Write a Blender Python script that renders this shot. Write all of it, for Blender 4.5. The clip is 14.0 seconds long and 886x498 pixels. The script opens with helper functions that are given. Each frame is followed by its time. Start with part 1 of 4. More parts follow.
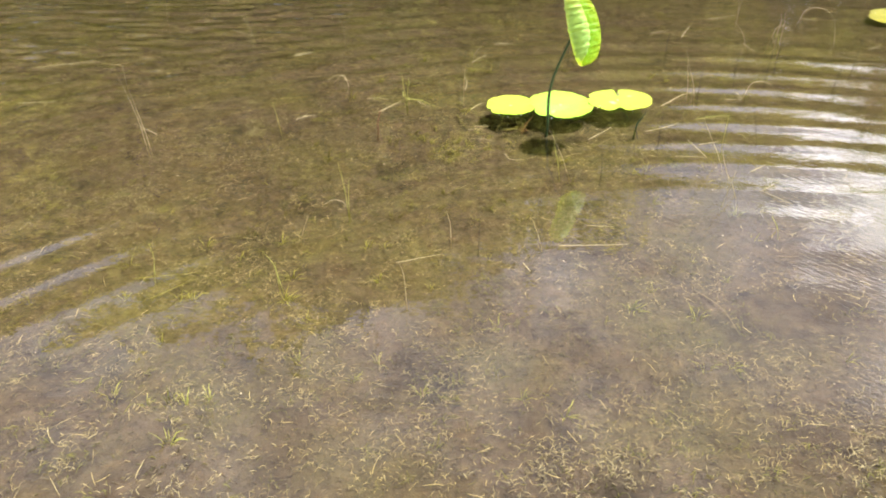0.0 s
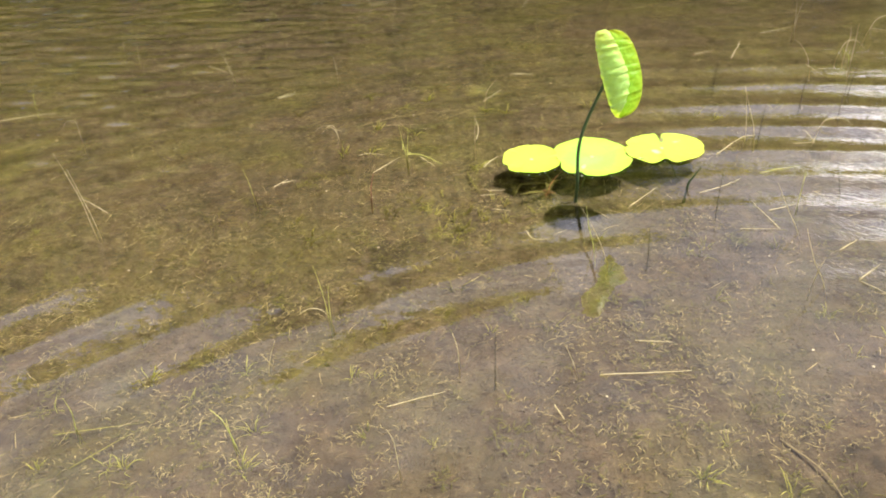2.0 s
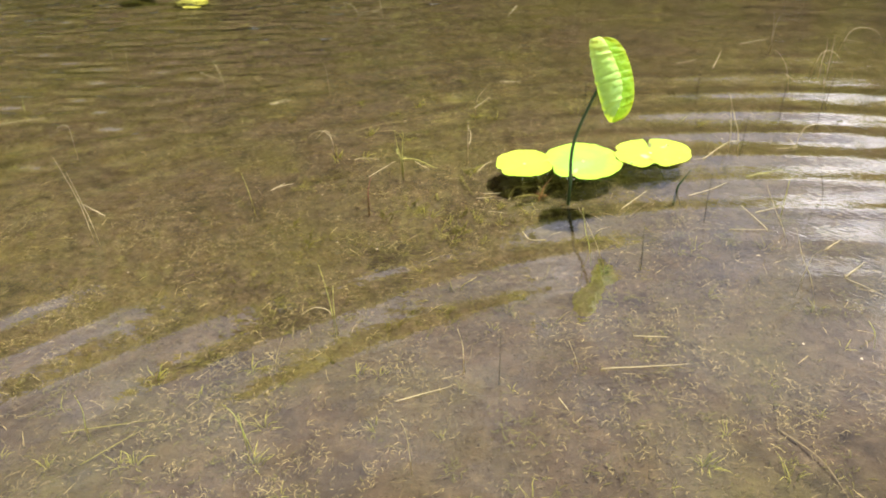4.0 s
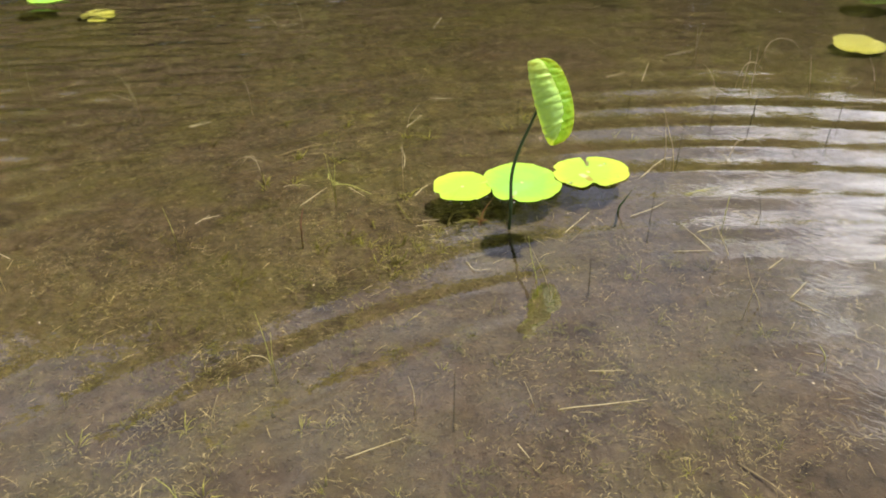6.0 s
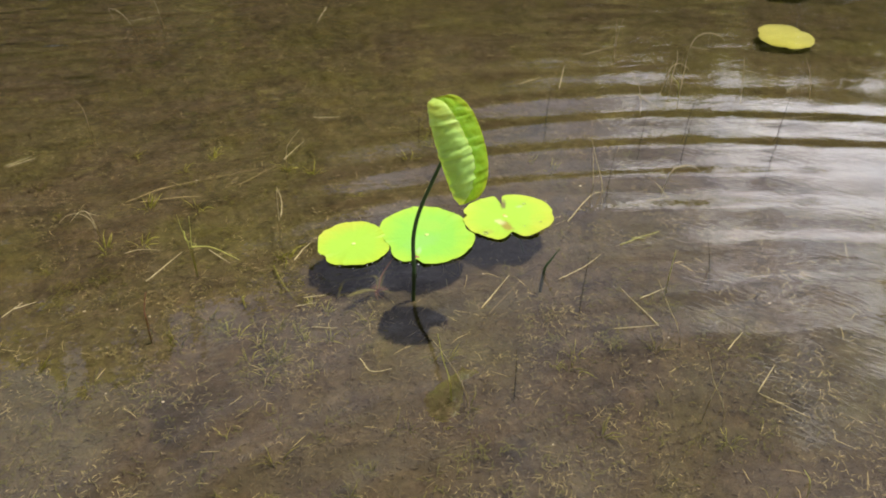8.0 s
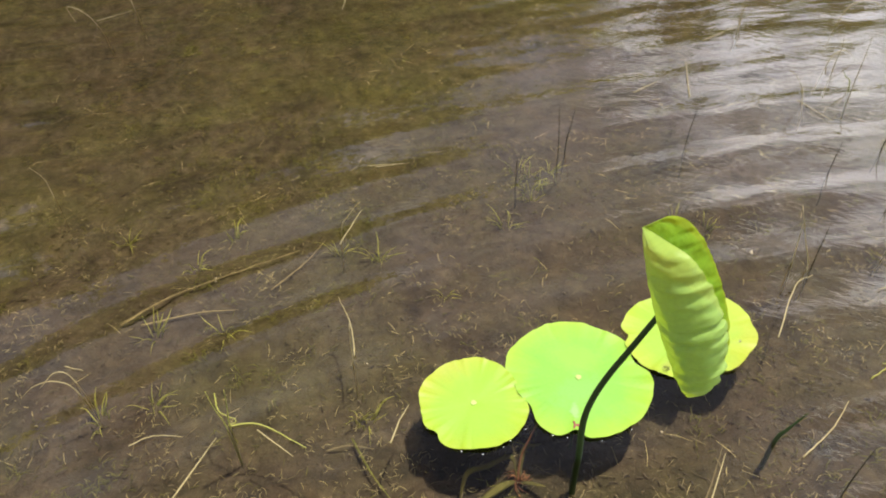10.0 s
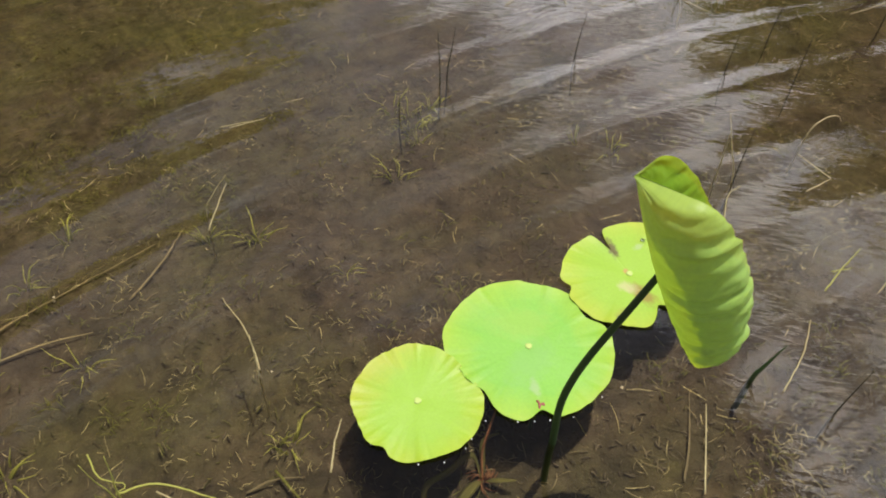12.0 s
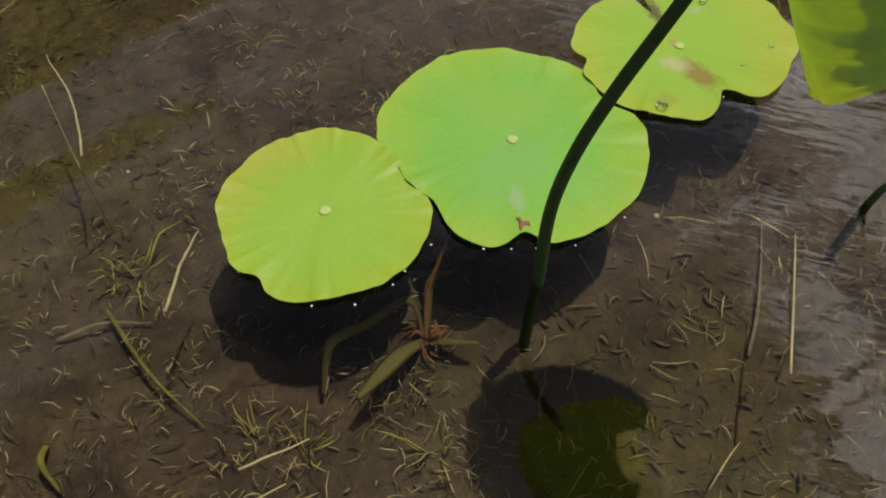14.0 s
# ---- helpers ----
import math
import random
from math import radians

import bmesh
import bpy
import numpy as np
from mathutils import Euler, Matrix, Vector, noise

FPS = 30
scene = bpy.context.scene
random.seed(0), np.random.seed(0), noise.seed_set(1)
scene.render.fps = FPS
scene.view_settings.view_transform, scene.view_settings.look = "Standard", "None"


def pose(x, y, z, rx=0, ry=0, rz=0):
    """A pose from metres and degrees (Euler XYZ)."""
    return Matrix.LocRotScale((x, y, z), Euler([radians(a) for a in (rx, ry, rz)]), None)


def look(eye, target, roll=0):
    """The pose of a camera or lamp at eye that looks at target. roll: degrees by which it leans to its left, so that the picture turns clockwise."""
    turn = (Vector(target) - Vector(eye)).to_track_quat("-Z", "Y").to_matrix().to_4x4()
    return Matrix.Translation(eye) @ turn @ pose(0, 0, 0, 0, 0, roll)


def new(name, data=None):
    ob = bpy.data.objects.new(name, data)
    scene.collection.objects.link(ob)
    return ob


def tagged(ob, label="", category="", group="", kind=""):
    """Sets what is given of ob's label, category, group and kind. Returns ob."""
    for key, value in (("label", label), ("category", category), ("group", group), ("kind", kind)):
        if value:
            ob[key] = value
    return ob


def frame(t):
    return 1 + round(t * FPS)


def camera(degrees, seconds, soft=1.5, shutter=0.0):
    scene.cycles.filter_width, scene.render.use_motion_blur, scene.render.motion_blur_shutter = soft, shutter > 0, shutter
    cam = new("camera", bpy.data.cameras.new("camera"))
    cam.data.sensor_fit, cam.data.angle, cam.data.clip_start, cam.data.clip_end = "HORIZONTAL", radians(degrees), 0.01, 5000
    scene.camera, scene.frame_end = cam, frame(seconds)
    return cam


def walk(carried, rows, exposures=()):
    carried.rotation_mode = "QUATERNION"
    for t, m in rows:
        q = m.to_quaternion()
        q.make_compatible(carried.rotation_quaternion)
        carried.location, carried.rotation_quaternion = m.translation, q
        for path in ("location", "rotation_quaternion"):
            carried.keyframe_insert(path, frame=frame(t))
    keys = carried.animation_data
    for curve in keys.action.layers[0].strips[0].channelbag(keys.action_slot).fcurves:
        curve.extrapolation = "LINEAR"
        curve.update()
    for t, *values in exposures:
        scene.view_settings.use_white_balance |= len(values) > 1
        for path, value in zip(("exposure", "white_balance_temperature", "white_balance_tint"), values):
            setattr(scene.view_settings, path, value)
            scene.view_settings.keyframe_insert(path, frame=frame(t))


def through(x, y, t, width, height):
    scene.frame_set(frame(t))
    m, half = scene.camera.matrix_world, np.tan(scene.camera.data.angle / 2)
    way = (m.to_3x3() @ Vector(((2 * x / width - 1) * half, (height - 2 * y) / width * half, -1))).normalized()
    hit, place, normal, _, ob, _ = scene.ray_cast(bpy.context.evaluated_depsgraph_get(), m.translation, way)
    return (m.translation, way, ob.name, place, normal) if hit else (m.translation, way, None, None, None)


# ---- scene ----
cam = camera(59.6, 14.0, soft=1.9)
PATH = [
    (0, (0.081, -0.144, 0.905), (0.007, 1.521, -0.199), -1.4),
    (0.5, (0.104, -0.056, 0.894), (0.004, 1.622, -0.19), -2.3),
    (1, (0.099, 0.113, 0.867), (-0.006, 1.77, -0.247), -2.8),
    (1.5, (0.106, 0.247, 0.873), (-0.038, 1.895, -0.251), -3.0),
    (2, (0.105, 0.304, 0.888), (-0.034, 1.953, -0.236), -4.4),
    (2.5, (0.092, 0.306, 0.888), (0.006, 1.951, -0.245), -3.6),
    (2.7, (0.085, 0.299, 0.89), (0.001, 1.942, -0.248), -3.6),
    (4.8, (0.01, 0.241, 0.889), (-0.012, 1.921, -0.196), -1.9),
    (5, (-0.001, 0.235, 0.889), (0.034, 1.902, -0.216), -1.0),
    (5.5, (0.008, 0.235, 0.907), (0.143, 1.893, -0.203), -1.3),
    (6, (0.017, 0.36, 0.904), (0.148, 2.021, -0.202), -1.5),
    (6.5, (0.082, 0.523, 0.898), (0.237, 2.183, -0.207), -1.1),
    (7, (0.142, 0.612, 0.901), (0.324, 2.236, -0.251), -1.4),
    (7.5, (0.132, 0.655, 0.899), (0.392, 2.249, -0.28), -0.1),
    (8, (0.098, 0.757, 0.891), (0.451, 2.324, -0.3), 0.7),
    (8.5, (0.024, 0.894, 0.894), (0.421, 2.399, -0.362), -0.0),
    (9, (0.009, 1.006, 0.883), (0.448, 2.481, -0.394), -0.5),
    (9.2, (0.03, 1.103, 0.844), (0.385, 2.589, -0.447), -2.1),
    (11.3, (-0.027, 1.545, 0.787), (0.404, 2.889, -0.629), -2.5),
    (11.5, (-0.032, 1.552, 0.77), (0.493, 2.855, -0.654), -0.8),
    (12, (-0.01, 1.584, 0.727), (0.678, 2.75, -0.745), 1.1),
    (12.5, (0.027, 1.614, 0.662), (0.745, 2.739, -0.828), 1.7),
    (13, (0.082, 1.641, 0.559), (0.755, 2.726, -0.981), 2.4),
    (13.5, (0.106, 1.648, 0.484), (0.74, 2.677, -1.109), 3.2),
    (14, (0.115, 1.659, 0.408), (0.661, 2.686, -1.219), 1.4),
]
walk(cam, [(t, look(eye, target, roll)) for t, eye, target, roll in PATH],
     exposures=[(0, 1.57), (2.7, 1.45), (5, 1.26), (5.5, 0.98), (6, 0.88), (6.5, 0.88), (7, 0.85), (7.5, 0.5), (9, 0.47), (11.5, 0.32), (12, 0.10), (12.5, -0.40), (13, -0.62), (13.5, -0.78), (14, -0.60)])

# ---------------------------------------------------------------- light
SUN_AZ, SUN_EL = 66.0, 76.0           # degrees from +y towards +x, and above the horizon
sun_dir = Vector((math.sin(radians(SUN_AZ)) * math.cos(radians(SUN_EL)),
                  math.cos(radians(SUN_AZ)) * math.cos(radians(SUN_EL)),
                  math.sin(radians(SUN_EL))))
sun_data = bpy.data.lights.new("sun", "SUN")
sun_data.energy, sun_data.angle, sun_data.color = 5.0, radians(0.53), (1.0, 0.95, 0.87)
sun = new("sun", sun_data)
sun.matrix_world = look(sun_dir * 50, (0, 0, 0))

world = bpy.data.worlds.new("sky")
scene.world = world
world.use_nodes = True
wn = world.node_tree
wn.nodes.clear()


def node(tree, kind, **inputs):
    """A node of that kind; inputs by name (spaces as underscores): values or sockets."""
    n = tree.nodes.new(kind)
    for key, value in inputs.items():
        socket = n.inputs[int(key[1:])] if key[0] == "_" else n.inputs[key.replace("_", " ")]
        if isinstance(value, bpy.types.NodeSocket):
            tree.links.new(value, socket)
        else:
            socket.default_value = value
    return n


def ramp(tree, fac, stops, ease="LINEAR"):
    n = tree.nodes.new("ShaderNodeValToRGB")
    n.color_ramp.interpolation = ease
    el = n.color_ramp.elements
    while len(el) < len(stops):
        el.new(0.5)
    for e, (p, c) in zip(el, stops):
        e.position = p
        e.color = (c, c, c, 1) if isinstance(c, (int, float)) else (*c, 1)
    tree.links.new(fac, n.inputs[0])
    return n.outputs[0]


def math_node(tree, op, a, b=0.0):
    n = tree.nodes.new("ShaderNodeMath")
    n.operation = op
    for s, v in zip(n.inputs, (a, b)):
        if isinstance(v, bpy.types.NodeSocket):
            tree.links.new(v, s)
        else:
            s.default_value = v
    return n.outputs[0]


def mix_color(tree, fac, a, b, blend="MIX"):
    n = tree.nodes.new("ShaderNodeMix")
    n.data_type, n.blend_type = "RGBA", blend
    for s, v in zip((n.inputs[0], n.inputs[6], n.inputs[7]), (fac, a, b)):
        if isinstance(v, bpy.types.NodeSocket):
            tree.links.new(v, s)
        elif isinstance(v, tuple):
            s.default_value = (*v, 1) if len(v) == 3 else v
        else:
            s.default_value = v
    return n.outputs[2]


# a summer sky with broken cloud
sky = wn.nodes.new("ShaderNodeTexSky")
sky.sky_type, sky.sun_disc = "NISHITA", False
sky.sun_elevation, sky.sun_rotation = radians(SUN_EL), radians(SUN_AZ)
sky.air_density, sky.dust_density = 1.0, 1.5
wc = node(wn, "ShaderNodeTexCoord")
sep = node(wn, "ShaderNodeSeparateXYZ", Vector=wc.outputs["Generated"])
lift = math_node(wn, "ADD", math_node(wn, "MAXIMUM", sep.outputs[2], 0.0), 0.25)
flat = node(wn, "ShaderNodeCombineXYZ", X=math_node(wn, "DIVIDE", sep.outputs[0], lift),
            Y=math_node(wn, "DIVIDE", sep.outputs[1], lift), Z=0.0)
cloud = node(wn, "ShaderNodeTexNoise", Vector=flat.outputs[0], Scale=1.9, Detail=7.0, Roughness=0.6, Distortion=0.4)
puff = node(wn, "ShaderNodeTexNoise", Vector=flat.outputs[0], Scale=6.0, Detail=7.0, Roughness=0.58, Distortion=0.5).outputs[0]
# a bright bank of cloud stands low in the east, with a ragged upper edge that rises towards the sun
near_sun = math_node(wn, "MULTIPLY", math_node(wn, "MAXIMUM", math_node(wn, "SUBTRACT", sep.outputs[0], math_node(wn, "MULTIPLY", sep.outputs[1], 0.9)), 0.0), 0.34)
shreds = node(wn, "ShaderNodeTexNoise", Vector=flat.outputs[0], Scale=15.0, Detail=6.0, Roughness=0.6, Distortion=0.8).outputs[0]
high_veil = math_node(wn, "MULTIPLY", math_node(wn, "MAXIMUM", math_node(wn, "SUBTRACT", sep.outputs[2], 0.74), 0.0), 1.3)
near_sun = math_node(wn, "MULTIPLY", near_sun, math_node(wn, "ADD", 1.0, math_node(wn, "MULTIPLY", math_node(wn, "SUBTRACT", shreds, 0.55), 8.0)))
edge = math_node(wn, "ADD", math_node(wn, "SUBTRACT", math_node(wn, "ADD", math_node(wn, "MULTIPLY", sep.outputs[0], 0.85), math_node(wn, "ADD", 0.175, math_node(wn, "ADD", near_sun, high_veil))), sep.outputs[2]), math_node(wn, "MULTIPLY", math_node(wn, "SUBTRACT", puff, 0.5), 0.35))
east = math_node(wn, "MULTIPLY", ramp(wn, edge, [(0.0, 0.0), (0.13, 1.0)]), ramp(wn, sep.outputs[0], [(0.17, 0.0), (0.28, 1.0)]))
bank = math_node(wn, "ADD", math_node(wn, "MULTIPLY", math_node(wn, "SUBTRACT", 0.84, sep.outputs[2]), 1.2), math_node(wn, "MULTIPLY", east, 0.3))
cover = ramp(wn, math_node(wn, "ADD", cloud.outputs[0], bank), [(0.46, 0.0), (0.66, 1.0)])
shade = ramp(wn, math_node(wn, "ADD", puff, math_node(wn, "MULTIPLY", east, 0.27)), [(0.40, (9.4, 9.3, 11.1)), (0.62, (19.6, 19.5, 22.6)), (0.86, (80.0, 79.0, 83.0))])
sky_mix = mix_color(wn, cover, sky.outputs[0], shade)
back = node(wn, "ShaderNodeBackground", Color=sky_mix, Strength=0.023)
wo = node(wn, "ShaderNodeOutputWorld", Surface=back.outputs[0])

# ---------------------------------------------------------------- materials


def material(name):
    m = bpy.data.materials.new(name)
    m.use_nodes = True
    t = m.node_tree
    t.nodes.clear()
    return m, t, node(t, "ShaderNodeOutputMaterial")


def finish(t, out, shader):
    t.links.new(shader, out.inputs[0])


def noise_of(t, vec, scale, detail=4.0, rough=0.55, distort=0.0):
    return node(t, "ShaderNodeTexNoise", Vector=vec, Scale=scale, Detail=detail, Roughness=rough, Distortion=distort).outputs[0]


def mud_material():
    m, t, out = material("pond_mud")
    pos = node(t, "ShaderNodeNewGeometry").outputs[0]
    fine = noise_of(t, pos, 48.0, 7.0, 0.68)
    mid = noise_of(t, pos, 14.0, 5.0, 0.6, 0.6)
    big = noise_of(t, pos, 3.1, 4.0, 0.55, 0.3)
    base = ramp(t, fine, [(0.3, (0.0275, 0.0220, 0.0150)), (0.5, (0.0445, 0.0360, 0.0250)), (0.72, (0.069, 0.0565, 0.0400))])
    silt = ramp(t, noise_of(t, pos, 26.0, 5.0, 0.6, 0.5), [(0.36, 0.74), (0.52, 1.0), (0.66, 1.3)])
    base = mix_color(t, 1.0, base, silt, "MULTIPLY")
    rust = ramp(t, mid, [(0.48, 0.0), (0.70, 0.35)])
    c1 = mix_color(t, rust, base, (0.0536, 0.0335, 0.0147))
    algae = ramp(t, big, [(0.45, 0.0), (0.66, 0.55)])
    c2 = mix_color(t, math_node(t, "MULTIPLY", algae, ramp(t, fine, [(0.3, 0.2), (0.7, 1.0)])), c1, (0.058, 0.062, 0.010))
    dark = ramp(t, noise_of(t, pos, 6.5, 5.0, 0.6, 0.8), [(0.3, 0.5), (0.46, 1.0)])
    c3 = mix_color(t, 1.0, mix_color(t, 1.0, c2, dark, "MULTIPLY"), (0.99, 0.92, 0.86), "MULTIPLY")
    # dry grassy bank above the water
    z = node(t, "ShaderNodeSeparateXYZ", Vector=pos).outputs[2]
    dry = ramp(t, math_node(t, "ADD", z, math_node(t, "MULTIPLY", mid, 0.04)), [(0.03, 0.0), (0.08, 1.0)])
    grass = ramp(t, noise_of(t, pos, 30.0, 5.0), [(0.35, (0.0235, 0.0369, 0.00804)), (0.65, (0.067, 0.0804, 0.0201))])
    c4 = mix_color(t, dry, c3, grass)
    bump = node(t, "ShaderNodeBump", Strength=0.9, Distance=0.016, Height=noise_of(t, pos, 34.0, 4.0, 0.55))
    p = node(t, "ShaderNodeBsdfPrincipled", Base_Color=c4, Roughness=0.85, Normal=bump.outputs[0])
    p.inputs["Specular IOR Level"].default_value = 0.15
    finish(t, out, p.outputs[0])
    return m


def water_material():
    m, t, out = material("pond_water")
    pos = node(t, "ShaderNodeNewGeometry").outputs[0]
    stretch = node(t, "ShaderNodeMapping", Vector=pos)
    stretch.inputs["Scale"].default_value = (0.36, 1.0, 1.0)
    stretch.inputs["Rotation"].default_value = (0, 0, radians(8))
    chop = noise_of(t, stretch.outputs[0], 22.0, 3.0, 0.5, 0.3)
    patch = ramp(t, noise_of(t, pos, 1.3, 2.0), [(0.35, 0.4), (0.65, 1.1)])
    lines = node(t, "ShaderNodeMapping", Vector=pos)
    lines.vector_type = "TEXTURE"
    lines.inputs["Scale"].default_value = (3.6, 1.0, 1.0)
    lines.inputs["Rotation"].default_value = (0, 0, radians(-42))
    tiny = noise_of(t, lines.outputs[0], 110.0, 2.0, 0.5, 0.3)
    breeze = math_node(t, "ADD", node(t, "ShaderNodeSeparateXYZ", Vector=pos).outputs[0], math_node(t, "MULTIPLY", noise_of(t, pos, 2.4, 3.0), 0.8))
    fine_ripple = math_node(t, "MULTIPLY", tiny, ramp(t, breeze, [(0.62, 0.04), (1.0, 0.34)]))
    open_water = ramp(t, math_node(t, "MULTIPLY", node(t, "ShaderNodeSeparateXYZ", Vector=pos).outputs[1], 0.1), [(0.20, 0.0), (0.36, 1.0)])
    patch = math_node(t, "MULTIPLY", patch, math_node(t, "ADD", 1.0, math_node(t, "MULTIPLY", open_water, 1.4)))
    h = math_node(t, "ADD", math_node(t, "MULTIPLY", chop, patch), fine_ripple)
    bump = node(t, "ShaderNodeBump", Strength=1.0, Distance=0.0007, Height=h)
    deep = node(t, "ShaderNodeBsdfRefraction", Color=(0.885, 0.835, 0.70, 1), Roughness=0.06, IOR=1.333, Normal=bump.outputs[0])
    shine = node(t, "ShaderNodeBsdfGlossy", Color=(1, 1, 1, 1), Roughness=0.0, Normal=bump.outputs[0])
    gloss = node(t, "ShaderNodeFresnel", IOR=1.333, Normal=bump.outputs[0])
    mirror = math_node(t, "MINIMUM", math_node(t, "MULTIPLY", gloss.outputs[0], 2.7), 1.0)
    finish(t, out, node(t, "ShaderNodeMixShader", Fac=mirror, _1=deep.outputs[0], _2=shine.outputs[0]).outputs[0])
    return m


def leaf_material(name, middle, rim, veins, glow=0.45, spots=(0.0, (0.2, 0.1, 0.02)), rough=0.48, through=(1.15, 1.12, 0.3), warm=(90, 0.0), stains=()):
    """A lotus leaf in flat disc coordinates kept in its UV map: colour from the navel to the rim, radial veins, some fading;
    through: the tint of the light let through; warm: the side, in degrees, on which it yellows, and how much;
    stains: rows of (u, v, length, width, turn in degrees, colour, strength)."""
    m, t, out = material(name)
    uv = node(t, "ShaderNodeUVMap").outputs[0]
    radius = node(t, "ShaderNodeVectorMath", _0=uv)
    radius.operation = "LENGTH"
    r = radius.outputs["Value"]
    wob = noise_of(t, uv, 2.2, 4.0, 0.6)
    rr = math_node(t, "ADD", r, math_node(t, "MULTIPLY", math_node(t, "SUBTRACT", wob, 0.5), 0.7))
    c = mix_color(t, ramp(t, rr, [(0.6, 0.0), (1.25, 1.0)]), middle, rim)
    way_warm = node(t, "ShaderNodeVectorMath", _0=uv, _1=(math.cos(radians(warm[0])), math.sin(radians(warm[0])), 0.0))
    way_warm.operation = "DOT_PRODUCT"
    gilt = math_node(t, "ADD", way_warm.outputs["Value"], math_node(t, "MULTIPLY", math_node(t, "SUBTRACT", wob, 0.5), 0.8))
    c = mix_color(t, math_node(t, "MULTIPLY", ramp(t, gilt, [(0.35, 0.0), (1.05, 1.0)], "EASE"), warm[1]), c, (0.44, 0.43, 0.04))
    turn = node(t, "ShaderNodeTexGradient", Vector=uv)
    turn.gradient_type = "RADIAL"
    saw = math_node(t, "PINGPONG", math_node(t, "MULTIPLY", turn.outputs[1], 21.0), 0.5)
    line = ramp(t, saw, [(0.0, 1.0), (0.10, 0.0)])
    fork = ramp(t, math_node(t, "PINGPONG", math_node(t, "MULTIPLY", turn.outputs[1], 43.0), 0.5), [(0.0, 1.0), (0.09, 0.0)])
    fork = math_node(t, "MULTIPLY", fork, ramp(t, r, [(0.5, 0.0), (0.75, 1.0)]))
    vein = math_node(t, "MAXIMUM", line, fork)
    c = mix_color(t, math_node(t, "MULTIPLY", vein, 0.05), c, veins)
    fleck = noise_of(t, uv, 26.0, 4.0, 0.6)
    way = node(t, "ShaderNodeVectorMath", _0=uv)
    way.operation = "NORMALIZE"
    # darker radial bands: the shading of the leaf's folds put into its colour
    fold_shade = noise_of(t, way.outputs[0], 5.5, 4.0, 0.6)
    fold_shade = math_node(t, "MULTIPLY", ramp(t, fold_shade, [(0.38, 1.0), (0.55, 0.0)]), ramp(t, r, [(0.15, 0.0), (0.7, 0.12)]))
    c = mix_color(t, fold_shade, c, tuple(v * 0.68 for v in middle))
    c = mix_color(t, ramp(t, fleck, [(0.35, 0.16), (0.6, 0.0)]), c, tuple(v * 0.6 for v in middle))
    c = mix_color(t, ramp(t, r, [(0.972, 0.0), (0.995, 0.12)]), c, (0.44, 0.45, 0.06))
    worn = ramp(t, noise_of(t, uv, 3.4, 5.0, 0.65), [(0.60, 0.0), (0.74, spots[0])])
    c = mix_color(t, worn, c, spots[1])
    for su, sv, long, wide, tilt, tone, much in stains:
        spot = node(t, "ShaderNodeMapping", Vector=uv)
        spot.vector_type = "TEXTURE"
        spot.inputs["Location"].default_value = (su, sv, 0.0)
        spot.inputs["Rotation"].default_value = (0.0, 0.0, radians(tilt))
        spot.inputs["Scale"].default_value = (long, wide, 1.0)
        gap = node(t, "ShaderNodeVectorMath", _0=spot.outputs[0])
        gap.operation = "LENGTH"
        rag = math_node(t, "ADD", gap.outputs["Value"], math_node(t, "MULTIPLY", math_node(t, "SUBTRACT", noise_of(t, uv, 9.0, 5.0, 0.65), 0.5), 1.6))
        c = mix_color(t, ramp(t, rag, [(0.45, much), (1.1, 0.0)]), c, tone)
    height = math_node(t, "ADD", math_node(t, "MULTIPLY", fleck, 0.25), math_node(t, "MULTIPLY", wob, 1.5))
    bump = node(t, "ShaderNodeBump", Strength=0.3, Distance=0.002, Height=height)
    p = node(t, "ShaderNodeBsdfPrincipled", Base_Color=c, Roughness=rough, Normal=bump.outputs[0])
    p.inputs["Specular IOR Level"].default_value = 0.4
    back_c = mix_color(t, 1.0, c, through, "MULTIPLY")
    tr = node(t, "ShaderNodeBsdfTranslucent", Color=back_c, Normal=bump.outputs[0])
    mx = node(t, "ShaderNodeMixShader", Fac=glow, _1=p.outputs[0], _2=tr.outputs[0])
    finish(t, out, mx.outputs[0])
    return m


def plain(name, dark, light, scale=60.0, rough=0.7, glow=0.0, islands=False):
    """Two tones by noise, and by piece where the mesh holds many; glow: the share of light let through."""
    m, t, out = material(name)
    pos = node(t, "ShaderNodeNewGeometry")
    n = noise_of(t, pos.outputs[0], scale, 5.0, 0.6)
    if islands:
        n = math_node(t, "ADD", math_node(t, "MULTIPLY", n, 0.4), math_node(t, "MULTIPLY", pos.outputs["Random Per Island"], 0.6))
    else:
        rnd = node(t, "ShaderNodeObjectInfo").outputs["Random"]
        n = math_node(t, "ADD", math_node(t, "MULTIPLY", n, 0.75), math_node(t, "MULTIPLY", rnd, 0.25))
    c = ramp(t, n, [(0.25, dark), (0.75, light)])
    p = node(t, "ShaderNodeBsdfPrincipled", Base_Color=c, Roughness=rough)
    p.inputs["Specular IOR Level"].default_value = 0.25
    if glow:
        tr = node(t, "ShaderNodeBsdfTranslucent", Color=c)
        finish(t, out, node(t, "ShaderNodeMixShader", Fac=glow, _1=p.outputs[0], _2=tr.outputs[0]).outputs[0])
    else:
        finish(t, out, p.outputs[0])
    return m


def glass_material(name, ior):
    m, t, out = material(name)
    finish(t, out, node(t, "ShaderNodeBsdfGlass", Roughness=0.0, IOR=ior).outputs[0])
    return m


